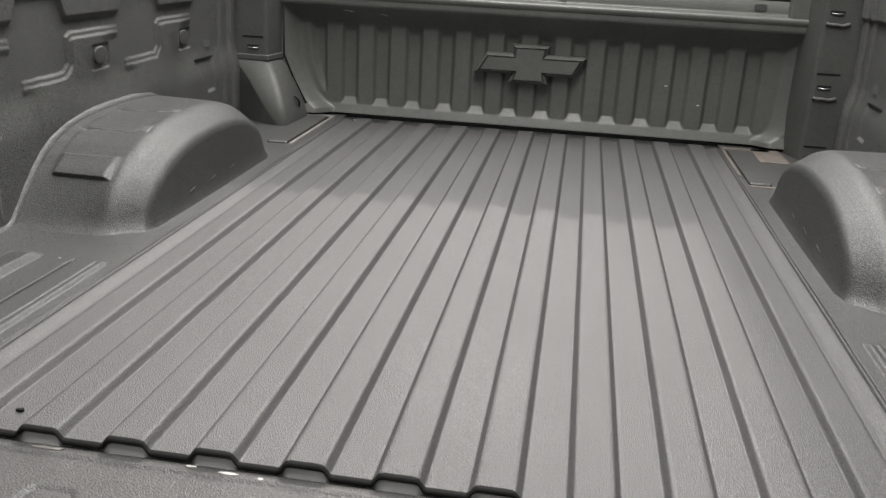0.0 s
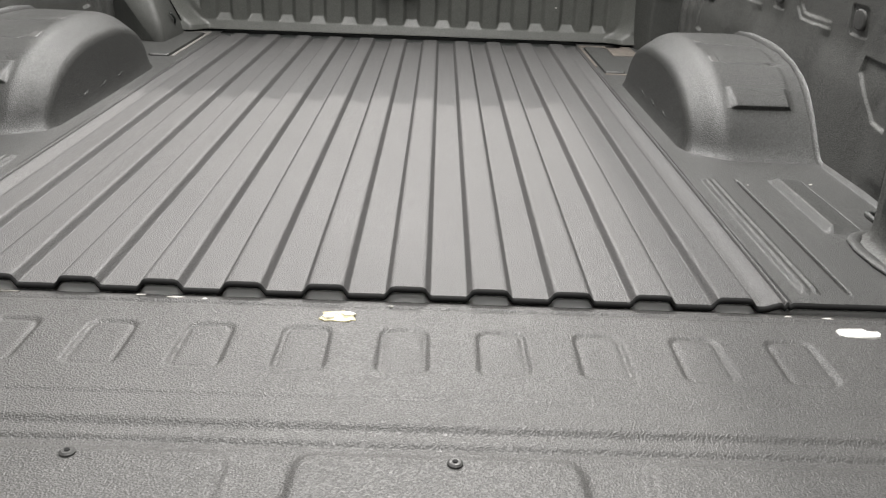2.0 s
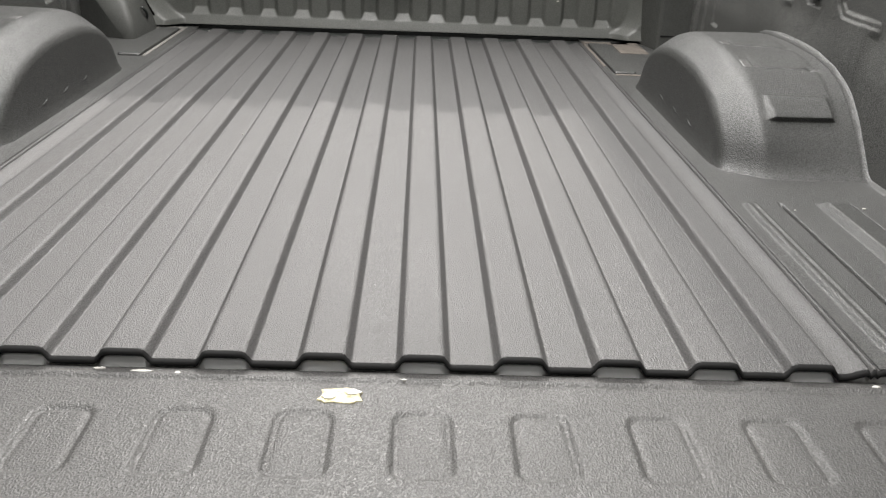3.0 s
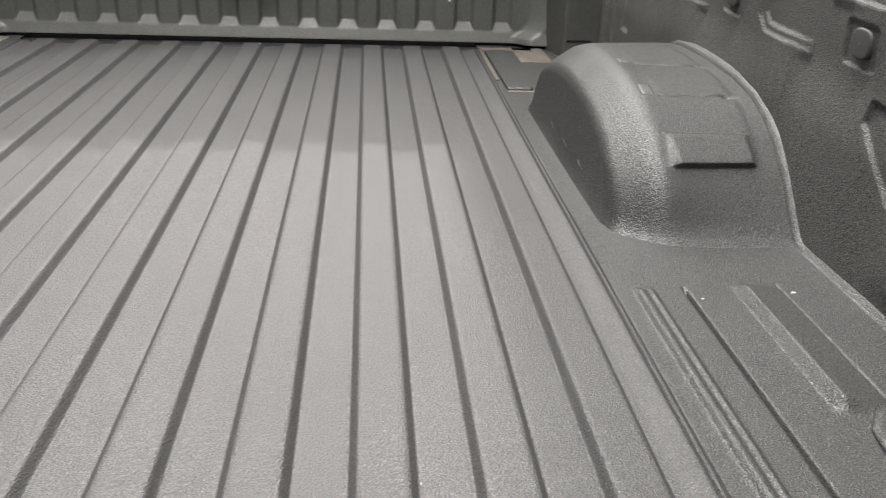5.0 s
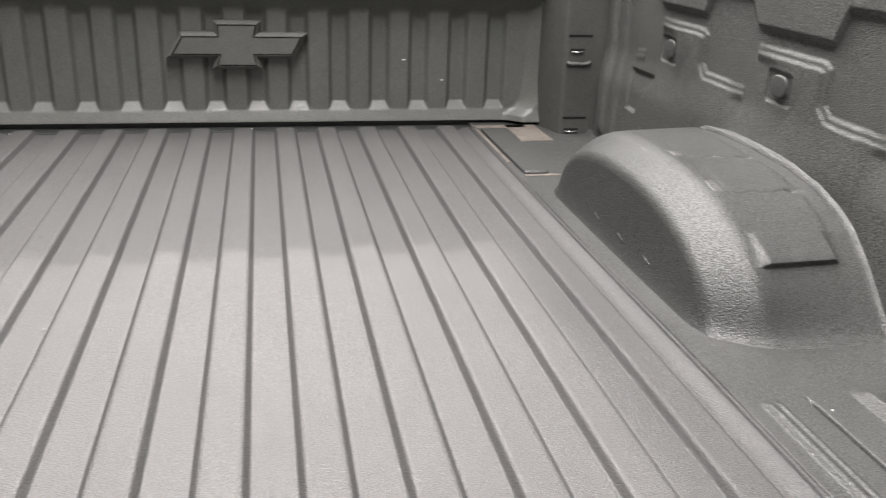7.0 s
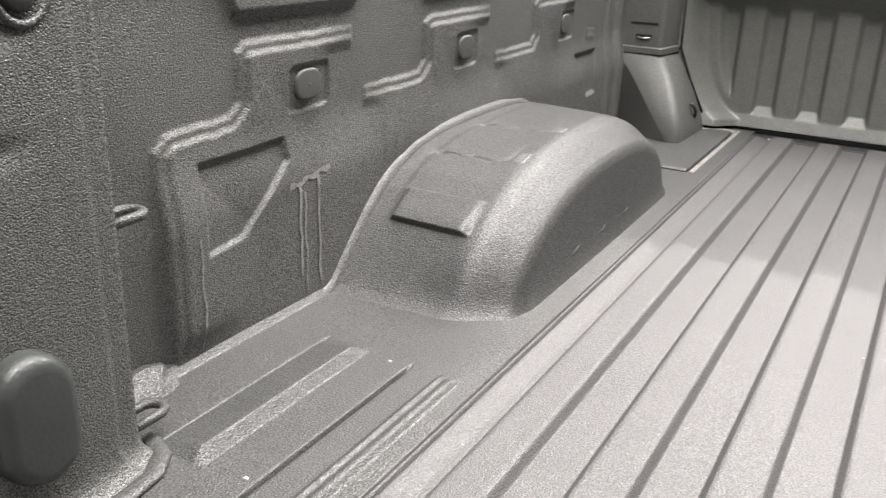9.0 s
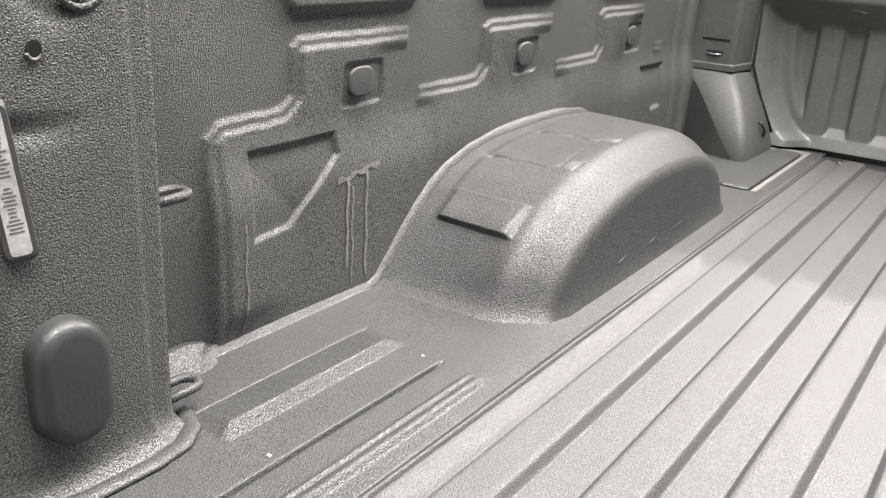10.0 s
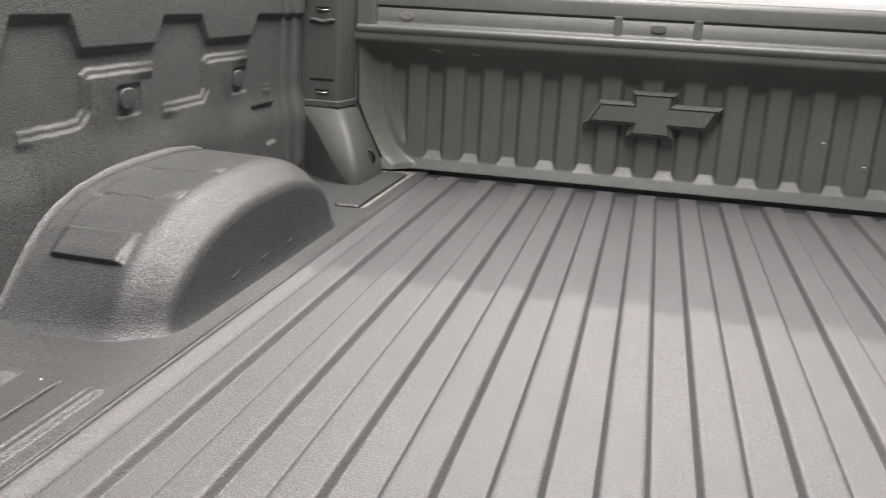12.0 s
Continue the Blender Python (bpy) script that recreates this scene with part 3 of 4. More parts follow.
def d_ring(name, centre, side, parent):
    """A bent-rod tie-down eye that stands out forwards."""
    x, y, z = centre
    pts = [(x - 0.0125, y - 0.006, z)]
    for k in range(11):
        t = math.pi * k / 10
        pts.append((x - 0.0125 * math.cos(t), y + 0.027 + 0.0125 * math.sin(t), z))
    pts.append((x + 0.0125, y - 0.006, z))
    bm = bmesh.new()
    tube(bm, pts, 0.0050, 10)
    return part(name, bm, LINER, parent, "coated rod tie-down loop", smooth=True)


U = np.unique(np.concatenate([np.linspace(0, 1, 6), np.linspace(1, 1.5, 9), np.linspace(1.5, 2.5, 26), np.linspace(2.5, 3, 11), np.linspace(3, 4, 8)]))
PZ = np.unique(np.concatenate([np.linspace(-0.006, 0.05, 22), np.linspace(0.05, 0.29, 12), np.linspace(0.29, 0.335, 12), np.linspace(0.335, WALL_TOP, 26)]))
for side in (-1, 1):
    post = sheet("rear_post", U, PZ, post_where(side), THICK_LINER, bed, "textured rear post beside the tailgate opening", flip=side > 0)
    bm = bmesh.new()
    tube(bm, [(side * x, y, 0.0025) for x, y in ((0.800, 0.035), (0.778, 0.075), (0.7685, 0.125), (0.7665, 0.185), (0.772, 0.222), (0.788, 0.246), (0.815, 0.259), (0.850, 0.266), (0.880, 0.268))], 0.0098, 10, 0.42)
    part("foot_flange", bm, LINER, post, "rounded welt along the post's foot", smooth=True)
    for z in (0.040, 0.237, 0.440):
        d_ring("tie_down_loop", (side * (0.827 if z > 0.1 else 0.823), 0.242, z - 0.012), side, post)
    bm = bmesh.new()
    prism(bm, [(0.128 + 0.0062 * math.cos(t), 0.371 + 0.0068 * math.sin(t)) for t in [2 * math.pi * k / 16 for k in range(16)]], "x", side * (POST + 0.01), side * (POST - 0.0012))
    hole = part("bolt_hole", bm, BLACK, post, "small dark round hole")
    bm = bmesh.new()
    tube(bm, [(side * (POST - 0.0008), 0.128 + 0.0068 * math.cos(t), 0.371 + 0.0074 * math.sin(t)) for t in [math.pi * (1.1 + 0.8 * k / 10) for k in range(11)]], 0.0018, 6)
    part("hole_rim", bm, SEALER, hole, smooth=True)
    bm = bmesh.new()
    pillow(bm, [(0.170 + 0.016 * math.cos(t), 0.430 + 0.024 * math.sin(t)) for t in [2 * math.pi * k / 24 for k in range(24)]], "x", side * (POST + 0.02), side * (POST - 0.004), 0.010)
    upper = part("upper_plug", bm, PLUG, post, "round grey plug near the top", smooth=True)
    bm = bmesh.new()
    tube(bm, [(side * (POST + 0.0015), 0.170 + 0.025 * math.cos(t), 0.432 + 0.034 * math.sin(t)) for t in [math.pi * (0.95 + 1.1 * k / 14) for k in range(15)]], 0.0036, 8)
    part("plug_rim", bm, LINER, upper, smooth=True)
    if side < 0:
        bm = bmesh.new()
        ov = [(0.127 + 0.0345 * math.cos(t), 0.104 + math.copysign(0.0225, math.sin(t)) + 0.0345 * math.sin(t) - 0.0035 * math.cos(t)) for t in [2 * math.pi * (k + 0.5) / 40 for k in range(40)]]
        pillow(bm, ov, "x", -(POST + 0.01), -(POST - 0.022), 0.014)
        part("oval_cover", bm, PLASTIC, post, "smooth grey oval lamp cover", smooth=True)
    else:
        bm = bmesh.new()
        prism(bm, rounded([(0.075, 0.066), (0.196, 0.056), (0.192, 0.143), (0.075, 0.150)], 0.006, 3), "x", POST + 0.01, POST - 0.0050, 0.003, 0.002)
        part("outlet_cover", bm, PLASTIC, post, "flat grey rectangular cover plate")

# framed label on the corner of the rear post
plate_root = next(o for o in bed.children if o.name.startswith("rear_post") and o.data.vertices[0].co.x < 0)
m = Matrix.Translation((-0.798, 0.096, 0.278)) @ Euler((0, 0, radians(70))).to_matrix().to_4x4() @ Euler((radians(90), 0, 0)).to_matrix().to_4x4() @ Euler((0, 0, radians(6))).to_matrix().to_4x4()


def on_plate(name, outline, a, b, mat, parent, inset=0.0, chamfer=0.0, label=""):
    bm = bmesh.new()
    prism(bm, outline, "z", a, b, inset, chamfer)
    bmesh.ops.transform(bm, matrix=m, verts=bm.verts)
    bmesh.ops.recalc_face_normals(bm, faces=bm.faces)
    return part(name, bm, mat, parent, label)


frame_part = on_plate("label_frame", rounded([(-0.0125, -0.062), (0.0125, -0.062), (0.0125, 0.062), (-0.0125, 0.062)], 0.008, 4), -0.012, 0.009, PLUG, plate_root, 0.004, 0.003, "grey frame round the white label")
on_plate("label_film", rounded([(-0.0078, -0.056), (0.0078, -0.056), (0.0078, 0.056), (-0.0078, 0.056)], 0.004, 3), 0.0, 0.0096, LABEL, frame_part, label="white label with illegible small print")
random.seed(9)
for i in range(22):
    bm = bmesh.new()
    w = random.uniform(0.002, 0.0062)
    z = 0.034 - i * 0.0031 - (0.006 if i > 9 else 0)
    box(bm, -w, w, z - 0.00055, z + 0.00055, 0.0090, 0.0099)
    bmesh.ops.transform(bm, matrix=m, verts=bm.verts)
    part("print_bar", bm, INK, frame_part)

# ---- headboard ----
HB_Y = 2.035


def headboard_where(X, Z):
    v = np.abs((X + 0.013 + PITCH) % PITCH - PITCH / 2)             # distance from the middle of a recessed channel
    column = smooth_step(0.0165, 0.0300, v)                 # 1 on the proud columns
    end = 0.752 - 0.115 * np.exp(-np.clip(Z - 0.02, 0, 1) / 0.075)
    end = np.where(X > 0, 0.750 - 0.060 * np.exp(-np.clip(Z - 0.02, 0, 1) / 0.030), end)
    a = np.abs(X)
    column = np.maximum(column, smooth_step(end - 0.04, end - 0.02, a))
    ramp = 1 - np.clip((Z - 0.034) / 0.022, 0, 1)           # channels run out at the foot
    column = np.maximum(column, ramp)
    proud = 0.015 * column
    proud = proud + np.where(X > 0, 0.034, 0.045) * smooth_step(end, end + 0.062, a)  # the ends sweep round to the posts
    foot = 0.012 * (1 - np.clip((Z - 0.006) / 0.030, 0, 1))
    y = HB_Y - proud - foot
    over = 2.022 - (Z - 0.288) * 0.90                  # the overhang under the rail
    over = np.maximum(over, 1.964)
    blend = np.clip(0.5 + (y - over) / 0.016, 0, 1)         # rounded where the channels run out under the overhang
    soft_min = y + (over - y) * blend - 0.008 * blend * (1 - blend)
    y = np.where(Z > 0.24, soft_min, y)
    return X, y, Z + 0.004


hx = np.unique(np.round(np.arange(-0.815, 0.8151, 0.0035), 5))
hz = np.unique(np.round(np.concatenate([np.arange(0.005, 0.07, 0.003), np.linspace(0.07, 0.26, 16), np.arange(0.26, 0.312, 0.0025), np.linspace(0.312, 0.372, 12)]), 5))
head = sheet("headboard", hx, hz, headboard_where, HEAD_LINER, bed, "dark grey bulkhead pressed with upright channels, its colour lightened to seem better lit")


def rail_where(X, K):
    ring = np.array([[1.9640, 0.374], [1.9610, 0.378], [1.9585, 0.385], [1.9590, 0.3905], [1.9615, 0.3945], [1.9640, 0.3955], [1.9870, 0.4000], [1.9900, 0.4020], [1.991, 0.408], [1.992, 0.440], [1.9925, 0.4405],
                     [2.001, 0.4415], [2.001, 0.4470], [1.9915, 0.448], [1.9915, 0.4488], [1.992, 0.478], [1.9945, 0.487], [2.001, 0.493], [2.012, 0.495], [2.10, 0.495], [2.105, 0.48], [2.105, 0.05]])
    k = K.astype(int)
    return X, ring[k, 0], ring[k, 1]


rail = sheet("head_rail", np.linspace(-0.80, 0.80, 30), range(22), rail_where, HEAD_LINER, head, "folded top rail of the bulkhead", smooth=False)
rail.data.polygons.foreach_set("use_smooth", [True] * len(rail.data.polygons))
for poly in rail.data.polygons:
    poly.use_smooth = not (0.4395 < poly.center.z < 0.449 or 0.3957 < poly.center.z < 0.3995)
for x0, x1 in ((-0.806, -0.752), (0.738, 0.806)):
    bm = bmesh.new()
    box(bm, x0, x1, 1.966, 2.05, 0.386, 0.487, 0.008)
    part("rail_end", bm, HEAD_LINER, head)
bm = bmesh.new()
prism(bm, [(-0.672 + 0.019 * math.cos(t), 0.421 + 0.011 * math.sin(t)) for t in [2 * math.pi * k / 20 for k in range(20)]], "y", 1.998, 1.9885, 0.002, 0.001)
part("pale_grommet", bm, PRIMER, head, "pale oval grommet in the rail")
bm = bmesh.new()
prism(bm, rounded([(0.640, 0.410), (0.676, 0.410), (0.676, 0.432), (0.640, 0.432)], 0.008), "y", 1.998, 1.9885, 0.002, 0.001)
part("rail_grommet", bm, PLUG, head)
bm = bmesh.new()
pillow(bm, [(-0.016 + 0.020 * math.copysign(abs(math.cos(t)) ** 0.7, math.cos(t)), 0.424 + 0.012 * math.copysign(abs(math.sin(t)) ** 0.7, math.sin(t))) for t in [2 * math.pi * k / 20 for k in range(20)]], "y", 1.998, 1.987, 0.004)
part("lamp_plug", bm, HEAD_LINER, head, smooth=True)
for x in (-0.116, 0.080):
    bm = bmesh.new()
    box(bm, x - 0.011, x + 0.011, 1.9900, 2.0, 0.398, 0.450, 0.002)
    part("rail_clip", bm, HEAD_LINER, head)
# scuffs on the overhang
for x, z, w in ((-0.585, 0.338, 0.016), (-0.475, 0.332, 0.013)):
    bm = bmesh.new()
    y = max(1.964, 2.022 - (z - 0.292) * 0.90) - 0.0015
    tube(bm, [(x - w, y, z + 0.001), (x, y, z), (x + w, y, z - 0.003)], 0.0017, 6, 0.7)
    part("scuff_mark", bm, PRIMER, head, smooth=True)

# raised emblem, a plain slanted cross
outline = [(-0.063, 0.267), (0.053, 0.267), (0.046, 0.238), (0.168, 0.238), (0.134, 0.174), (0.046, 0.174), (0.053, 0.147), (-0.071, 0.147), (-0.062, 0.174), (-0.184, 0.174), (-0.144, 0.238), (-0.062, 0.238)]


def inset_outline(pts, d):
    out, n = [], len(pts)
    for i in range(n):
        p, a, b = Vector(pts[i]), Vector(pts[i - 1]), Vector(pts[(i + 1) % n])
        u, v = (p - a).normalized(), (b - p).normalized()
        n1, n2 = Vector((u.y, -u.x)), Vector((v.y, -v.x))
        k = (n1 + n2) / max(0.3, 1 + n1.dot(n2))
        out.append(tuple(p + k * d))
    return out


bm = bmesh.new()
rings = []
for pts, y in ((outline, 2.028), (outline, 2.006), (inset_outline(outline, 0.0085), 1.994), (inset_outline(outline, 0.0088), 2.008), (inset_outline(outline, 0.0118), 2.008), (inset_outline(outline, 0.0121), 1.996)):
    rings.append([bm.verts.new((p[0], y, p[1])) for p in pts])
for a, b in zip(rings, rings[1:]):
    for i in range(len(a)):
        bm.faces.new((a[i], a[(i + 1) % len(a)], b[(i + 1) % len(a)], b[i]))
bm.faces.new(rings[-1])
bmesh.ops.recalc_face_normals(bm, faces=bm.faces)
part("emblem", bm, HEAD_LINER, head, "dark raised slanted-cross emblem")

# ---- front corner posts ----
def slot(parent, x, y, z, side):
    bm = bmesh.new()
    box(bm, x - 0.020, x + 0.020, y - 0.0015, y + 0.01, z - 0.005, z + 0.005, 0.002)
    s = part("slot", bm, BLACK, parent, "dark slot")
    bm = bmesh.new()
    tube(bm, [(x - 0.017, y - 0.002, z - 0.003), (x, y - 0.004, z - 0.0045), (x + 0.017, y - 0.002, z - 0.003)], 0.0022, 6)
    part("slot_lip", bm, STEEL, s, smooth=True)


def step_line(parent, x0, x1, y, z, up):
    bm = bmesh.new()
    if up:
        n = 12
        tube(bm, [(x0 + (x1 - x0) * i / n, y - 0.0015, z + 0.0012 * math.sin(i * 0.9 + x0 * 50) - 0.004 * math.sin(math.pi * i / n)) for i in range(n + 1)], 0.0065, 10, 0.8)
        part("pressed_lip", bm, SEALER, parent, smooth=True)
    else:
        # black bar puts a crease's shade into the colour; nothing is pressed in
        box(bm, x0, x1, y - 0.0012, y + 0.006, z - 0.0025, z + 0.0025)
        part("crease_shade", bm, BLACK, parent)


FP_Y = 1.880
# the left post has a fairing at its foot
bm = bmesh.new()
prism(bm, rounded([(-0.96, FP_Y), (-0.820, FP_Y), (-0.795, 2.04), (-0.96, 2.06)], 0.010, 3), "z", 0.170, WALL_TOP, 0.0, 0.0)
post_l = part("front_post", bm, POST_LINER, bed, "grey corner post with two tie slots and a flared foot")
bm = bmesh.new()
prism(bm, rounded([(-0.965, FP_Y - 0.006), (-0.816, FP_Y - 0.006), (-0.790, 2.04), (-0.965, 2.06)], 0.010, 3), "z", 0.180, 0.196, 0.004, 0.003)
part("collar", bm, POST_LINER, post_l)
bm = bmesh.new()
top = [(-0.955, FP_Y + 0.002, 0.181), (-0.820, FP_Y + 0.002, 0.181), (-0.795, 2.04, 0.181), (-0.955, 2.06, 0.181)]
n = 16
cols = []
for i in range(n + 1):
    t = i / n                                   # along the curved edge, from the wall down to the toe
    edge = [-0.945 + 0.196 * t, FP_Y - 0.002, 0.179 * (1 - t ** 1.5) - 0.002 * t]
    d = 1 - max(0.0, edge[2]) / 0.179
    f = 1 - (1 - min(1.0, d)) ** 2.1            # swells out below the collar, then falls steeply
    corner = Vector((-0.820 + 0.098 * f, FP_Y - 0.121 * f, edge[2]))
    inner = Vector((-0.797 + 0.084 * d, 2.035, edge[2]))
    edge[1] -= 0.119 * f
    rim = Vector(edge)
    r = 0.022
    a0 = corner + (rim - corner).normalized() * min(r, 0.8 * (rim - corner).length)
    a1 = corner + (inner - corner).normalized() * r
    row = [Vector((edge[0], edge[1] + 0.004, -0.004)), rim]
    row += [(1 - u) ** 2 * a0 + 2 * u * (1 - u) * corner + u * u * a1 for u in [q / 8 for q in range(9)]] + [inner]
    cols.append([bm.verts.new(p) for p in row])
for a, b in zip(cols, cols[1:]):
    for k in range(len(a) - 1):
        bm.faces.new((a[k], b[k], b[k + 1], a[k + 1]))
bmesh.ops.recalc_face_normals(bm, faces=bm.faces)
foot_ob = part("flared_foot", bm, POST_LINER, post_l, "smooth flared foot fairing", smooth=True)
for poly in foot_ob.data.polygons:
    poly.use_smooth = poly.index % 11 != 0
for z in (0.220, 0.432):
    slot(post_l, -0.866, FP_Y, z, -1)
step_line(post_l, -0.900, -0.834, FP_Y, 0.250, False)
step_line(post_l, -0.900, -0.834, FP_Y, 0.404, True)
bm = bmesh.new()
tube(bm, [(-0.741 + 0.017 * math.sin(t), 1.900 - 0.017 * math.cos(t) * 0.9, 0.052 + 0.022 * math.cos(t)) for t in [math.pi * (0.1 + 1.5 * k / 14) for k in range(15)]], 0.0042, 8)
part("foot_ring", bm, PLASTIC, post_l, "small D-shaped moulding", smooth=True)
bm = bmesh.new()
tube(bm, [(-0.799, 1.972, 0.36), (-0.796, 1.970, 0.19), (-0.766, 1.970, 0.12), (-0.709, 1.978, 0.004)], 0.0030, 6)
part("corner_seam", bm, BLACK, post_l, smooth=True)

bm = bmesh.new()
prism(bm, rounded([(0.812, FP_Y - 0.006), (0.96, FP_Y - 0.006), (0.96, 2.06), (0.775, 2.04)], 0.010, 3), "z", -0.005, WALL_TOP, 0.0, 0.0)
post_r = part("front_post", bm, POST_LINER, bed, "grey corner post with a column of tie slots")
for z in (0.010, 0.217, 0.425):
    slot(post_r, 0.846, FP_Y - 0.006, z, 1)
for z in (0.043, 0.254):
    step_line(post_r, 0.820, 0.884, FP_Y - 0.006, z, False)
for z in (0.186, 0.394):
    step_line(post_r, 0.820, 0.884, FP_Y - 0.006, z, True)

# trough between floor and headboard
bm = bmesh.new()
box(bm, -0.79, 0.80, BED_L - 0.004, 2.0235, -0.06, -0.0060, 0.002)
part("front_trough", bm, PLASTIC, bed, "dark gap under the bulkhead")
bm = bmesh.new()
box(bm, -0.93, 0.93, 2.024, 2.10, -0.06, 0.005, 0.002)
part("gap_backing", bm, PLASTIC, bed)
bm = bmesh.new()
box(bm, -0.93, 0.93, 2.055, 2.10, 0.006, 0.40, 0.002)
part("bulkhead_backing", bm, BLACK, bed)

# ---- tailgate ----
gate = group_empty("tailgate", (0, -0.03, -0.045), "open lowered tailgate with grey textured inner panel", "tailgate")
GATE_Z = -0.0155
POCKETS = [-0.469 + 0.1147 * k for k in range(10)]


def gate_where(X, Y):
    z = GATE_Z - 0.0050 + 0 * X
    z = z - 0.001 * smooth_step(-0.010, -0.005, Y)                         # rounded hinge edge
    z = z - 0.0034 * np.exp(-(((Y + 0.0245) / 0.0026) ** 2)) + 0.0016 * np.exp(-(((Y + 0.0195) / 0.0028) ** 2))   # seam behind the edge
    for c in POCKETS:                                                      # pressed pockets
        sq = rounded([(c - 0.029, -0.180), (c + 0.029, -0.180), (c + 0.027, -0.080), (c - 0.027, -0.080)], 0.014, 3)
        rim = inside(X, Y, sq)
        z = z - 0.0030 * smooth_step(0.0, 0.0070, rim) * (1 - 0.5 * smooth_step(-0.14, -0.08, Y)) - 0.0036 * np.exp(-(((rim - 0.002) / 0.0030) ** 2))
    z = z + 0.0016 * smooth_step(-0.236, -0.232, Y)                        # crease across
    z = z + 0.0050 * smooth_step(-0.288, -0.278, Y) - 0.0042 * np.exp(-(((Y + 0.310) / 0.0036) ** 2))  # step and crease across
    for x0, x1 in ((-0.62, -0.041), (0.007, 0.286), (0.335, 0.62)):        # proud panels beyond
        sq = rounded([(x0, -0.440), (x1, -0.440), (x1, -0.322), (x0, -0.322)], 0.03, 4)
        z = z + 0.0045 * smooth_step(0.0, 0.012, inside(X, Y, sq))
    return X, Y, z


gx = np.unique(np.round(np.arange(-0.775, 0.7751, 0.0028), 5))
gy = np.unique(np.round(np.concatenate([np.arange(-0.56, -0.33, 0.0075), np.arange(-0.33, -0.0045, 0.0032), [-0.0045]]), 5))
panel = sheet("inner_panel", gx, gy, gate_where, GATE_LINER, gate, "grey textured panel with pressed pockets")
bm = bmesh.new()
box(bm, -0.78, 0.78, -0.575, -0.006, -0.085, -0.030, 0.003)
part("outer_panel", bm, WHITE, gate, "white painted outer skin")
for x, y in ((-0.195, -0.341), (0.162, -0.341)):
    bm = bmesh.new()
    z = GATE_Z - 0.0002
    prism(bm, [(x + 0.0075 * math.cos(t), y + 0.0075 * math.sin(t)) for t in [2 * math.pi * k / 16 for k in range(16)]], "z", z - 0.004, z + 0.0030, 0.002, 0.0015)
    screw = part("screw", bm, PLUG, gate, "dark screw head")
    bm = bmesh.new()
    prism(bm, [(x + 0.0028 * math.cos(t), y + 0.0028 * math.sin(t)) for t in [2 * math.pi * k / 6 for k in range(6)]], "z", z, z + 0.0038)
    part("drive_recess", bm, BLACK, screw)


def scrap(name, x, y, z, w, d, mat, label, category, seed):
    """A torn, lifting scrap with an uneven outline."""
    random.seed(seed)
    bm = bmesh.new()
    n = 18
    rim = []
    for k in range(n):
        t = 2 * math.pi * k / n
        r = random.uniform(0.82, 1.08)
        px = math.copysign(abs(math.cos(t)) ** 0.6, math.cos(t)) * w / 2 * r
        py = math.copysign(abs(math.sin(t)) ** 0.6, math.sin(t)) * d / 2 * r
        rim.append((px, py))
    low = [bm.verts.new((x + p[0], y + p[1], z - 0.001)) for p in rim]
    high = [bm.verts.new((x + p[0] * 0.97, y + p[1] * 0.94, z + 0.0012 + 0.0025 * random.random() * min(1, d * 60))) for p in rim]
    mid = bm.verts.new((x, y, z + 0.0016))
    for k in range(n):
        bm.faces.new((low[k], low[(k + 1) % n], high[(k + 1) % n], high[k]))
        bm.faces.new((high[k], high[(k + 1) % n], mid))
    bmesh.ops.recalc_face_normals(bm, faces=bm.faces)
    return tagged(part(name, bm, mat), label, category)


sticker = scrap("torn_sticker", 0.0215, -0.054, GATE_Z + 0.0010, 0.046, 0.028, PAPER, "torn yellowed sticker stuck on the tailgate edge", "sticker", 1)
for px, py, pw, pd, seed in ((0.010, -0.058, 0.016, 0.010, 5), (0.034, -0.049, 0.018, 0.010, 6)):
    random.seed(seed)
    rim = [(px + pw / 2 * math.cos(t) * random.uniform(0.6, 1.1), py + pd / 2 * math.sin(t) * random.uniform(0.6, 1.1)) for t in [2 * math.pi * k / 14 for k in range(14)]]
    bm = bmesh.new()
    prism(bm, rim, "z", GATE_Z, GATE_Z + 0.0050)
    part("paper_layer", bm, WHITE_PAPER, sticker, "white torn paper layer")
scrap("torn_sticker", 0.662, -0.055, GATE_Z + 0.0010, 0.054, 0.024, WHITE_PAPER, "torn white sticker at the tailgate's corner", "sticker", 2)
for x, y, z, w in ((0.818, 0.507, 0.0, 0.008), (0.699, 0.492, 0.0, 0.005), (-0.711, 0.518, 0.0, 0.006), (-0.700, 0.262, 0.0, 0.007), (-0.242, 0.832, -0.002, 0.004), (0.02, 1.955, 0.003, 0.007), (-0.555, 1.955, -0.003, 0.007)):
    scrap("paint_chip", x, y, z, 0.75 * w, w * 0.5, CHIP, "tiny pale chip lying on the grey liner", "debris", int(abs(x * 1000)))
for x, z, w in ((0.419, 0.169, 0.010), (0.523, 0.116, 0.008)):
    bm = bmesh.new()
    box(bm, x - w / 2, x + w / 2, HB_Y - 0.0175, HB_Y - 0.0140, z - 0.002, z + 0.002, 0.0012, 1)
    part("paint_fleck", bm, CHIP, head, "pale fleck on the bulkhead")
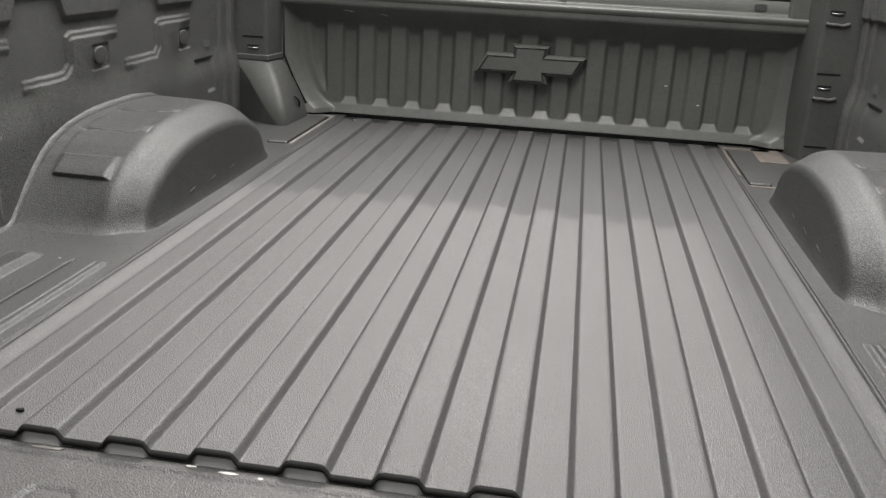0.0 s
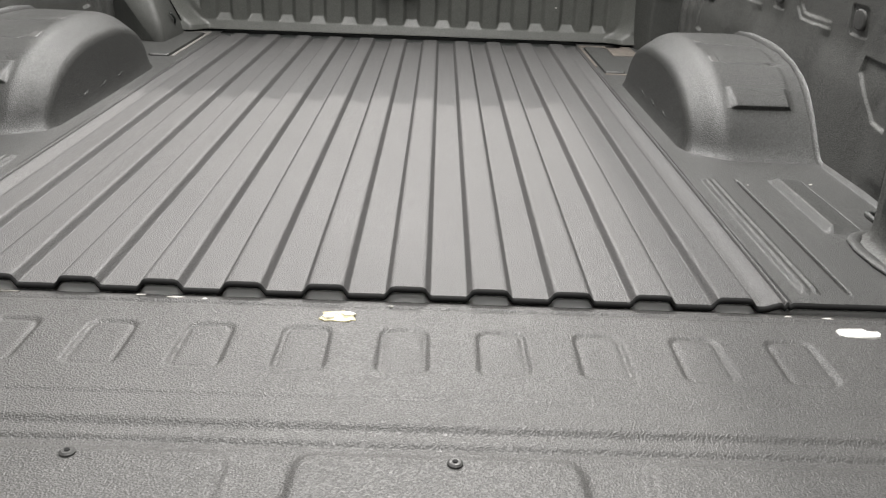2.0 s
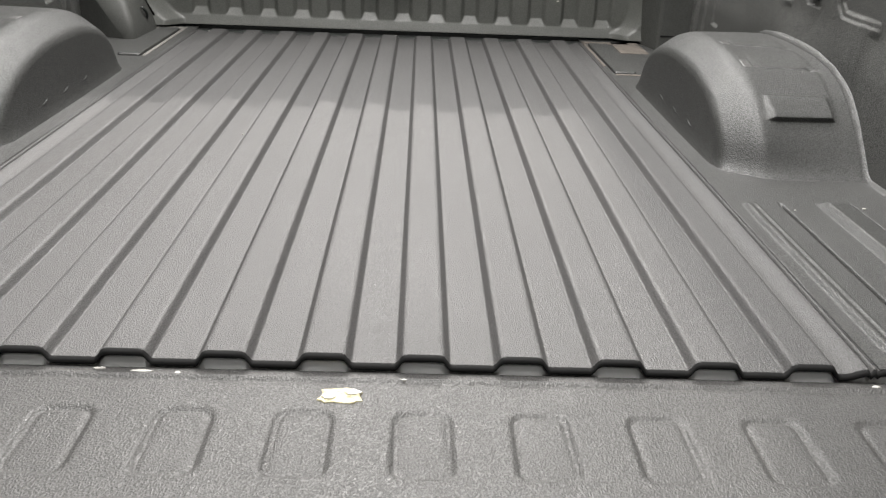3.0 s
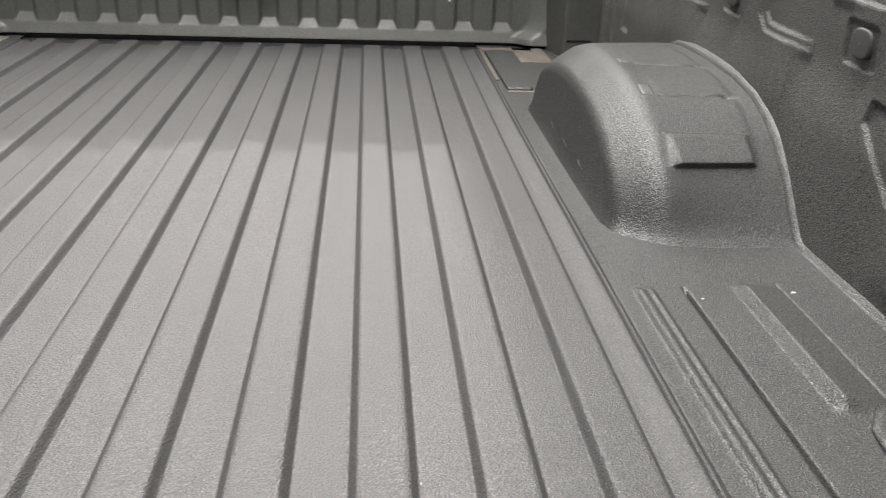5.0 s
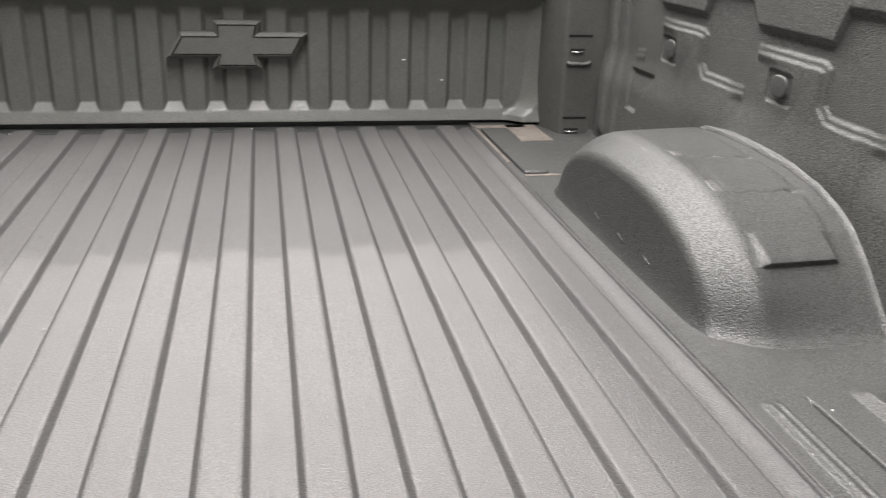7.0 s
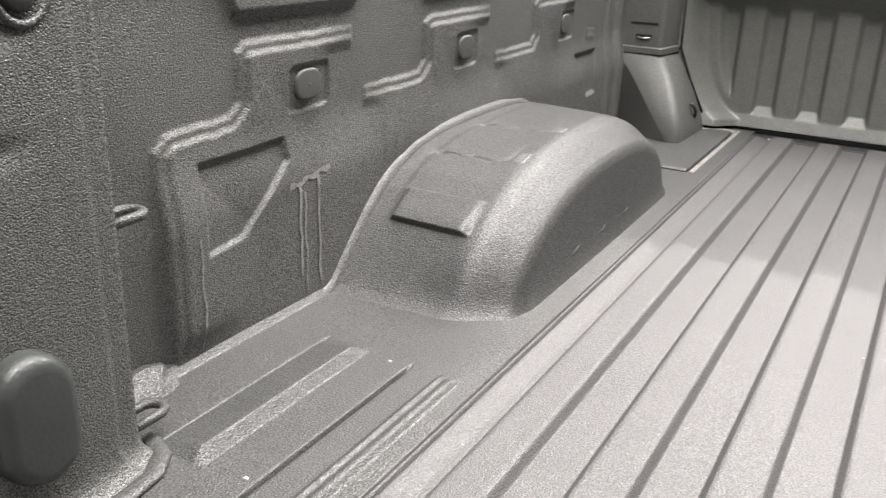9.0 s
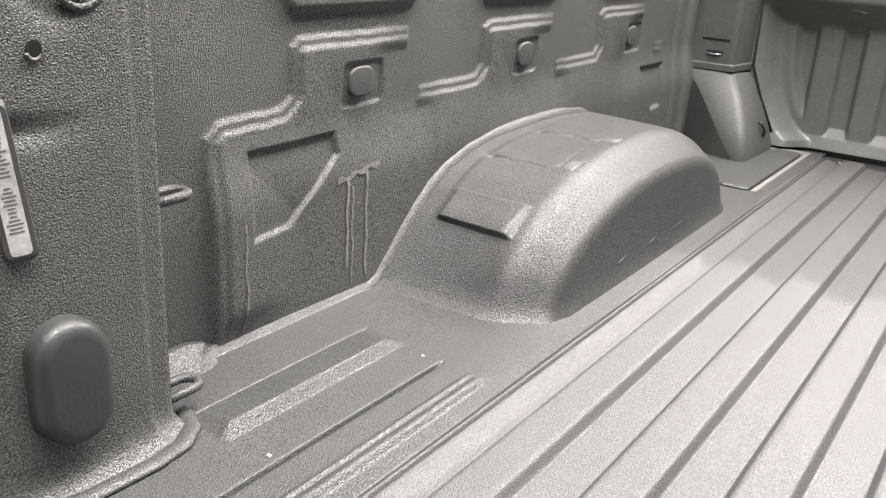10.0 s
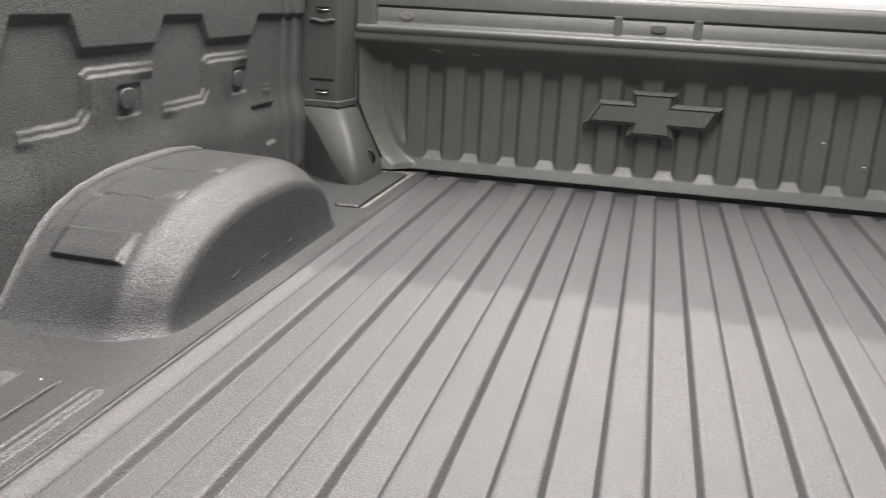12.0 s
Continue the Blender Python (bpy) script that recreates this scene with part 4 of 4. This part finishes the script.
# worn spots along the tailgate's edge and on the floor
for x, y, w, d in ((-0.405, -0.012, 0.050, 0.007), (-0.232, -0.010, 0.016, 0.005), (-0.188, -0.014, 0.026, 0.005), (-0.150, -0.016, 0.007, 0.005), (0.085, -0.020, 0.008, 0.005), (0.590, -0.014, 0.012, 0.005), (0.640, -0.016, 0.016, 0.006)):
    bm = bmesh.new()
    random.seed(int(abs(x) * 1000))
    rim = [(x + w / 2 * math.cos(t) * random.uniform(0.6, 1.1), y + d / 2 * math.sin(t) * random.uniform(0.5, 1.1)) for t in [2 * math.pi * k / 14 for k in range(14)]]
    prism(bm, rim, "z", GATE_Z - 0.003, GATE_Z + 0.0027)
    part("worn_spot", bm, CHIP if w < 0.03 else PRIMER, gate, "pale worn spot")
for k in range(6):
    random.seed(200 + k)
    x, y = 0.311 + random.uniform(-0.012, 0.012), 0.148 + random.uniform(-0.014, 0.014)
    bm = bmesh.new()
    tube(bm, [(x - 0.004, y, -0.0056), (x, y + 0.002, -0.0054), (x + random.uniform(0.002, 0.007), y - 0.001, -0.0056)], 0.0008, 5)
    part("scuff_mark", bm, PRIMER, floor, "faint pale scuff")
scrap("dark_crumb", -0.472, 0.042, -0.004, 0.010, 0.006, BLACK, "small dark crumb lying on the ribbed floor", "debris", 77)

# ---- the cab in front ----
cab = group_empty("cab", (0, 2.9, GROUND), "white pickup cab behind the bulkhead", "truck cab")
CAB_Y, CAB_TOP = 2.16, 1.10
bm = bmesh.new()
box(bm, -0.90, 0.90, CAB_Y, CAB_Y + 1.6, -0.12, 0.56, 0.05, 3)
part("cab_body", bm, WHITE, cab)
bm = bmesh.new()
prism(bm, [(CAB_Y + 0.02, 0.54), (CAB_Y + 1.6, 0.54), (CAB_Y + 1.35, CAB_TOP), (CAB_Y + 0.10, CAB_TOP)], "x", -0.78, 0.78)
bmesh.ops.bevel(bm, geom=bm.edges[:], offset=0.04, segments=3, affect="EDGES")
part("cab_roof", bm, WHITE, cab)
bm = bmesh.new()
prism(bm, rounded([(-0.66, 0.60), (0.66, 0.60), (0.62, 0.94), (-0.62, 0.94)], 0.05), "y", CAB_Y + 0.12, CAB_Y + 0.028)
part("rear_window", bm, GLASS_DARK, cab)

# ---- wheels under bed and cab ----
RUBBER = material("tyre_rubber", (0.02, 0.02, 0.02), 0.8, grain=0.3, grain_size=0.006, mottle=0.15)


def add_wheel(owner, side, y):
    """A tyre on a plain steel rim, standing on the ground."""
    z, r = GROUND + 0.36, 0.36
    ring = lambda radius: [(y + radius * math.cos(t), z + radius * math.sin(t)) for t in [2 * math.pi * k / 40 for k in range(40)]]  # noqa: E731
    bm = bmesh.new()
    pillow(bm, ring(r), "x", side * 0.68, side * 0.92, 0.035, 4)
    tyre = part("wheel", bm, RUBBER, owner, "black rubber tyre on a steel rim", smooth=True)
    bm = bmesh.new()
    pillow(bm, ring(0.22), "x", side * 0.90, side * 0.928, 0.012, 3)
    part("rim", bm, STEEL, tyre, "plain steel rim", smooth=True)


for side in (-1, 1):
    add_wheel(bed, side, WH_Y)
    add_wheel(cab, side, 3.25)
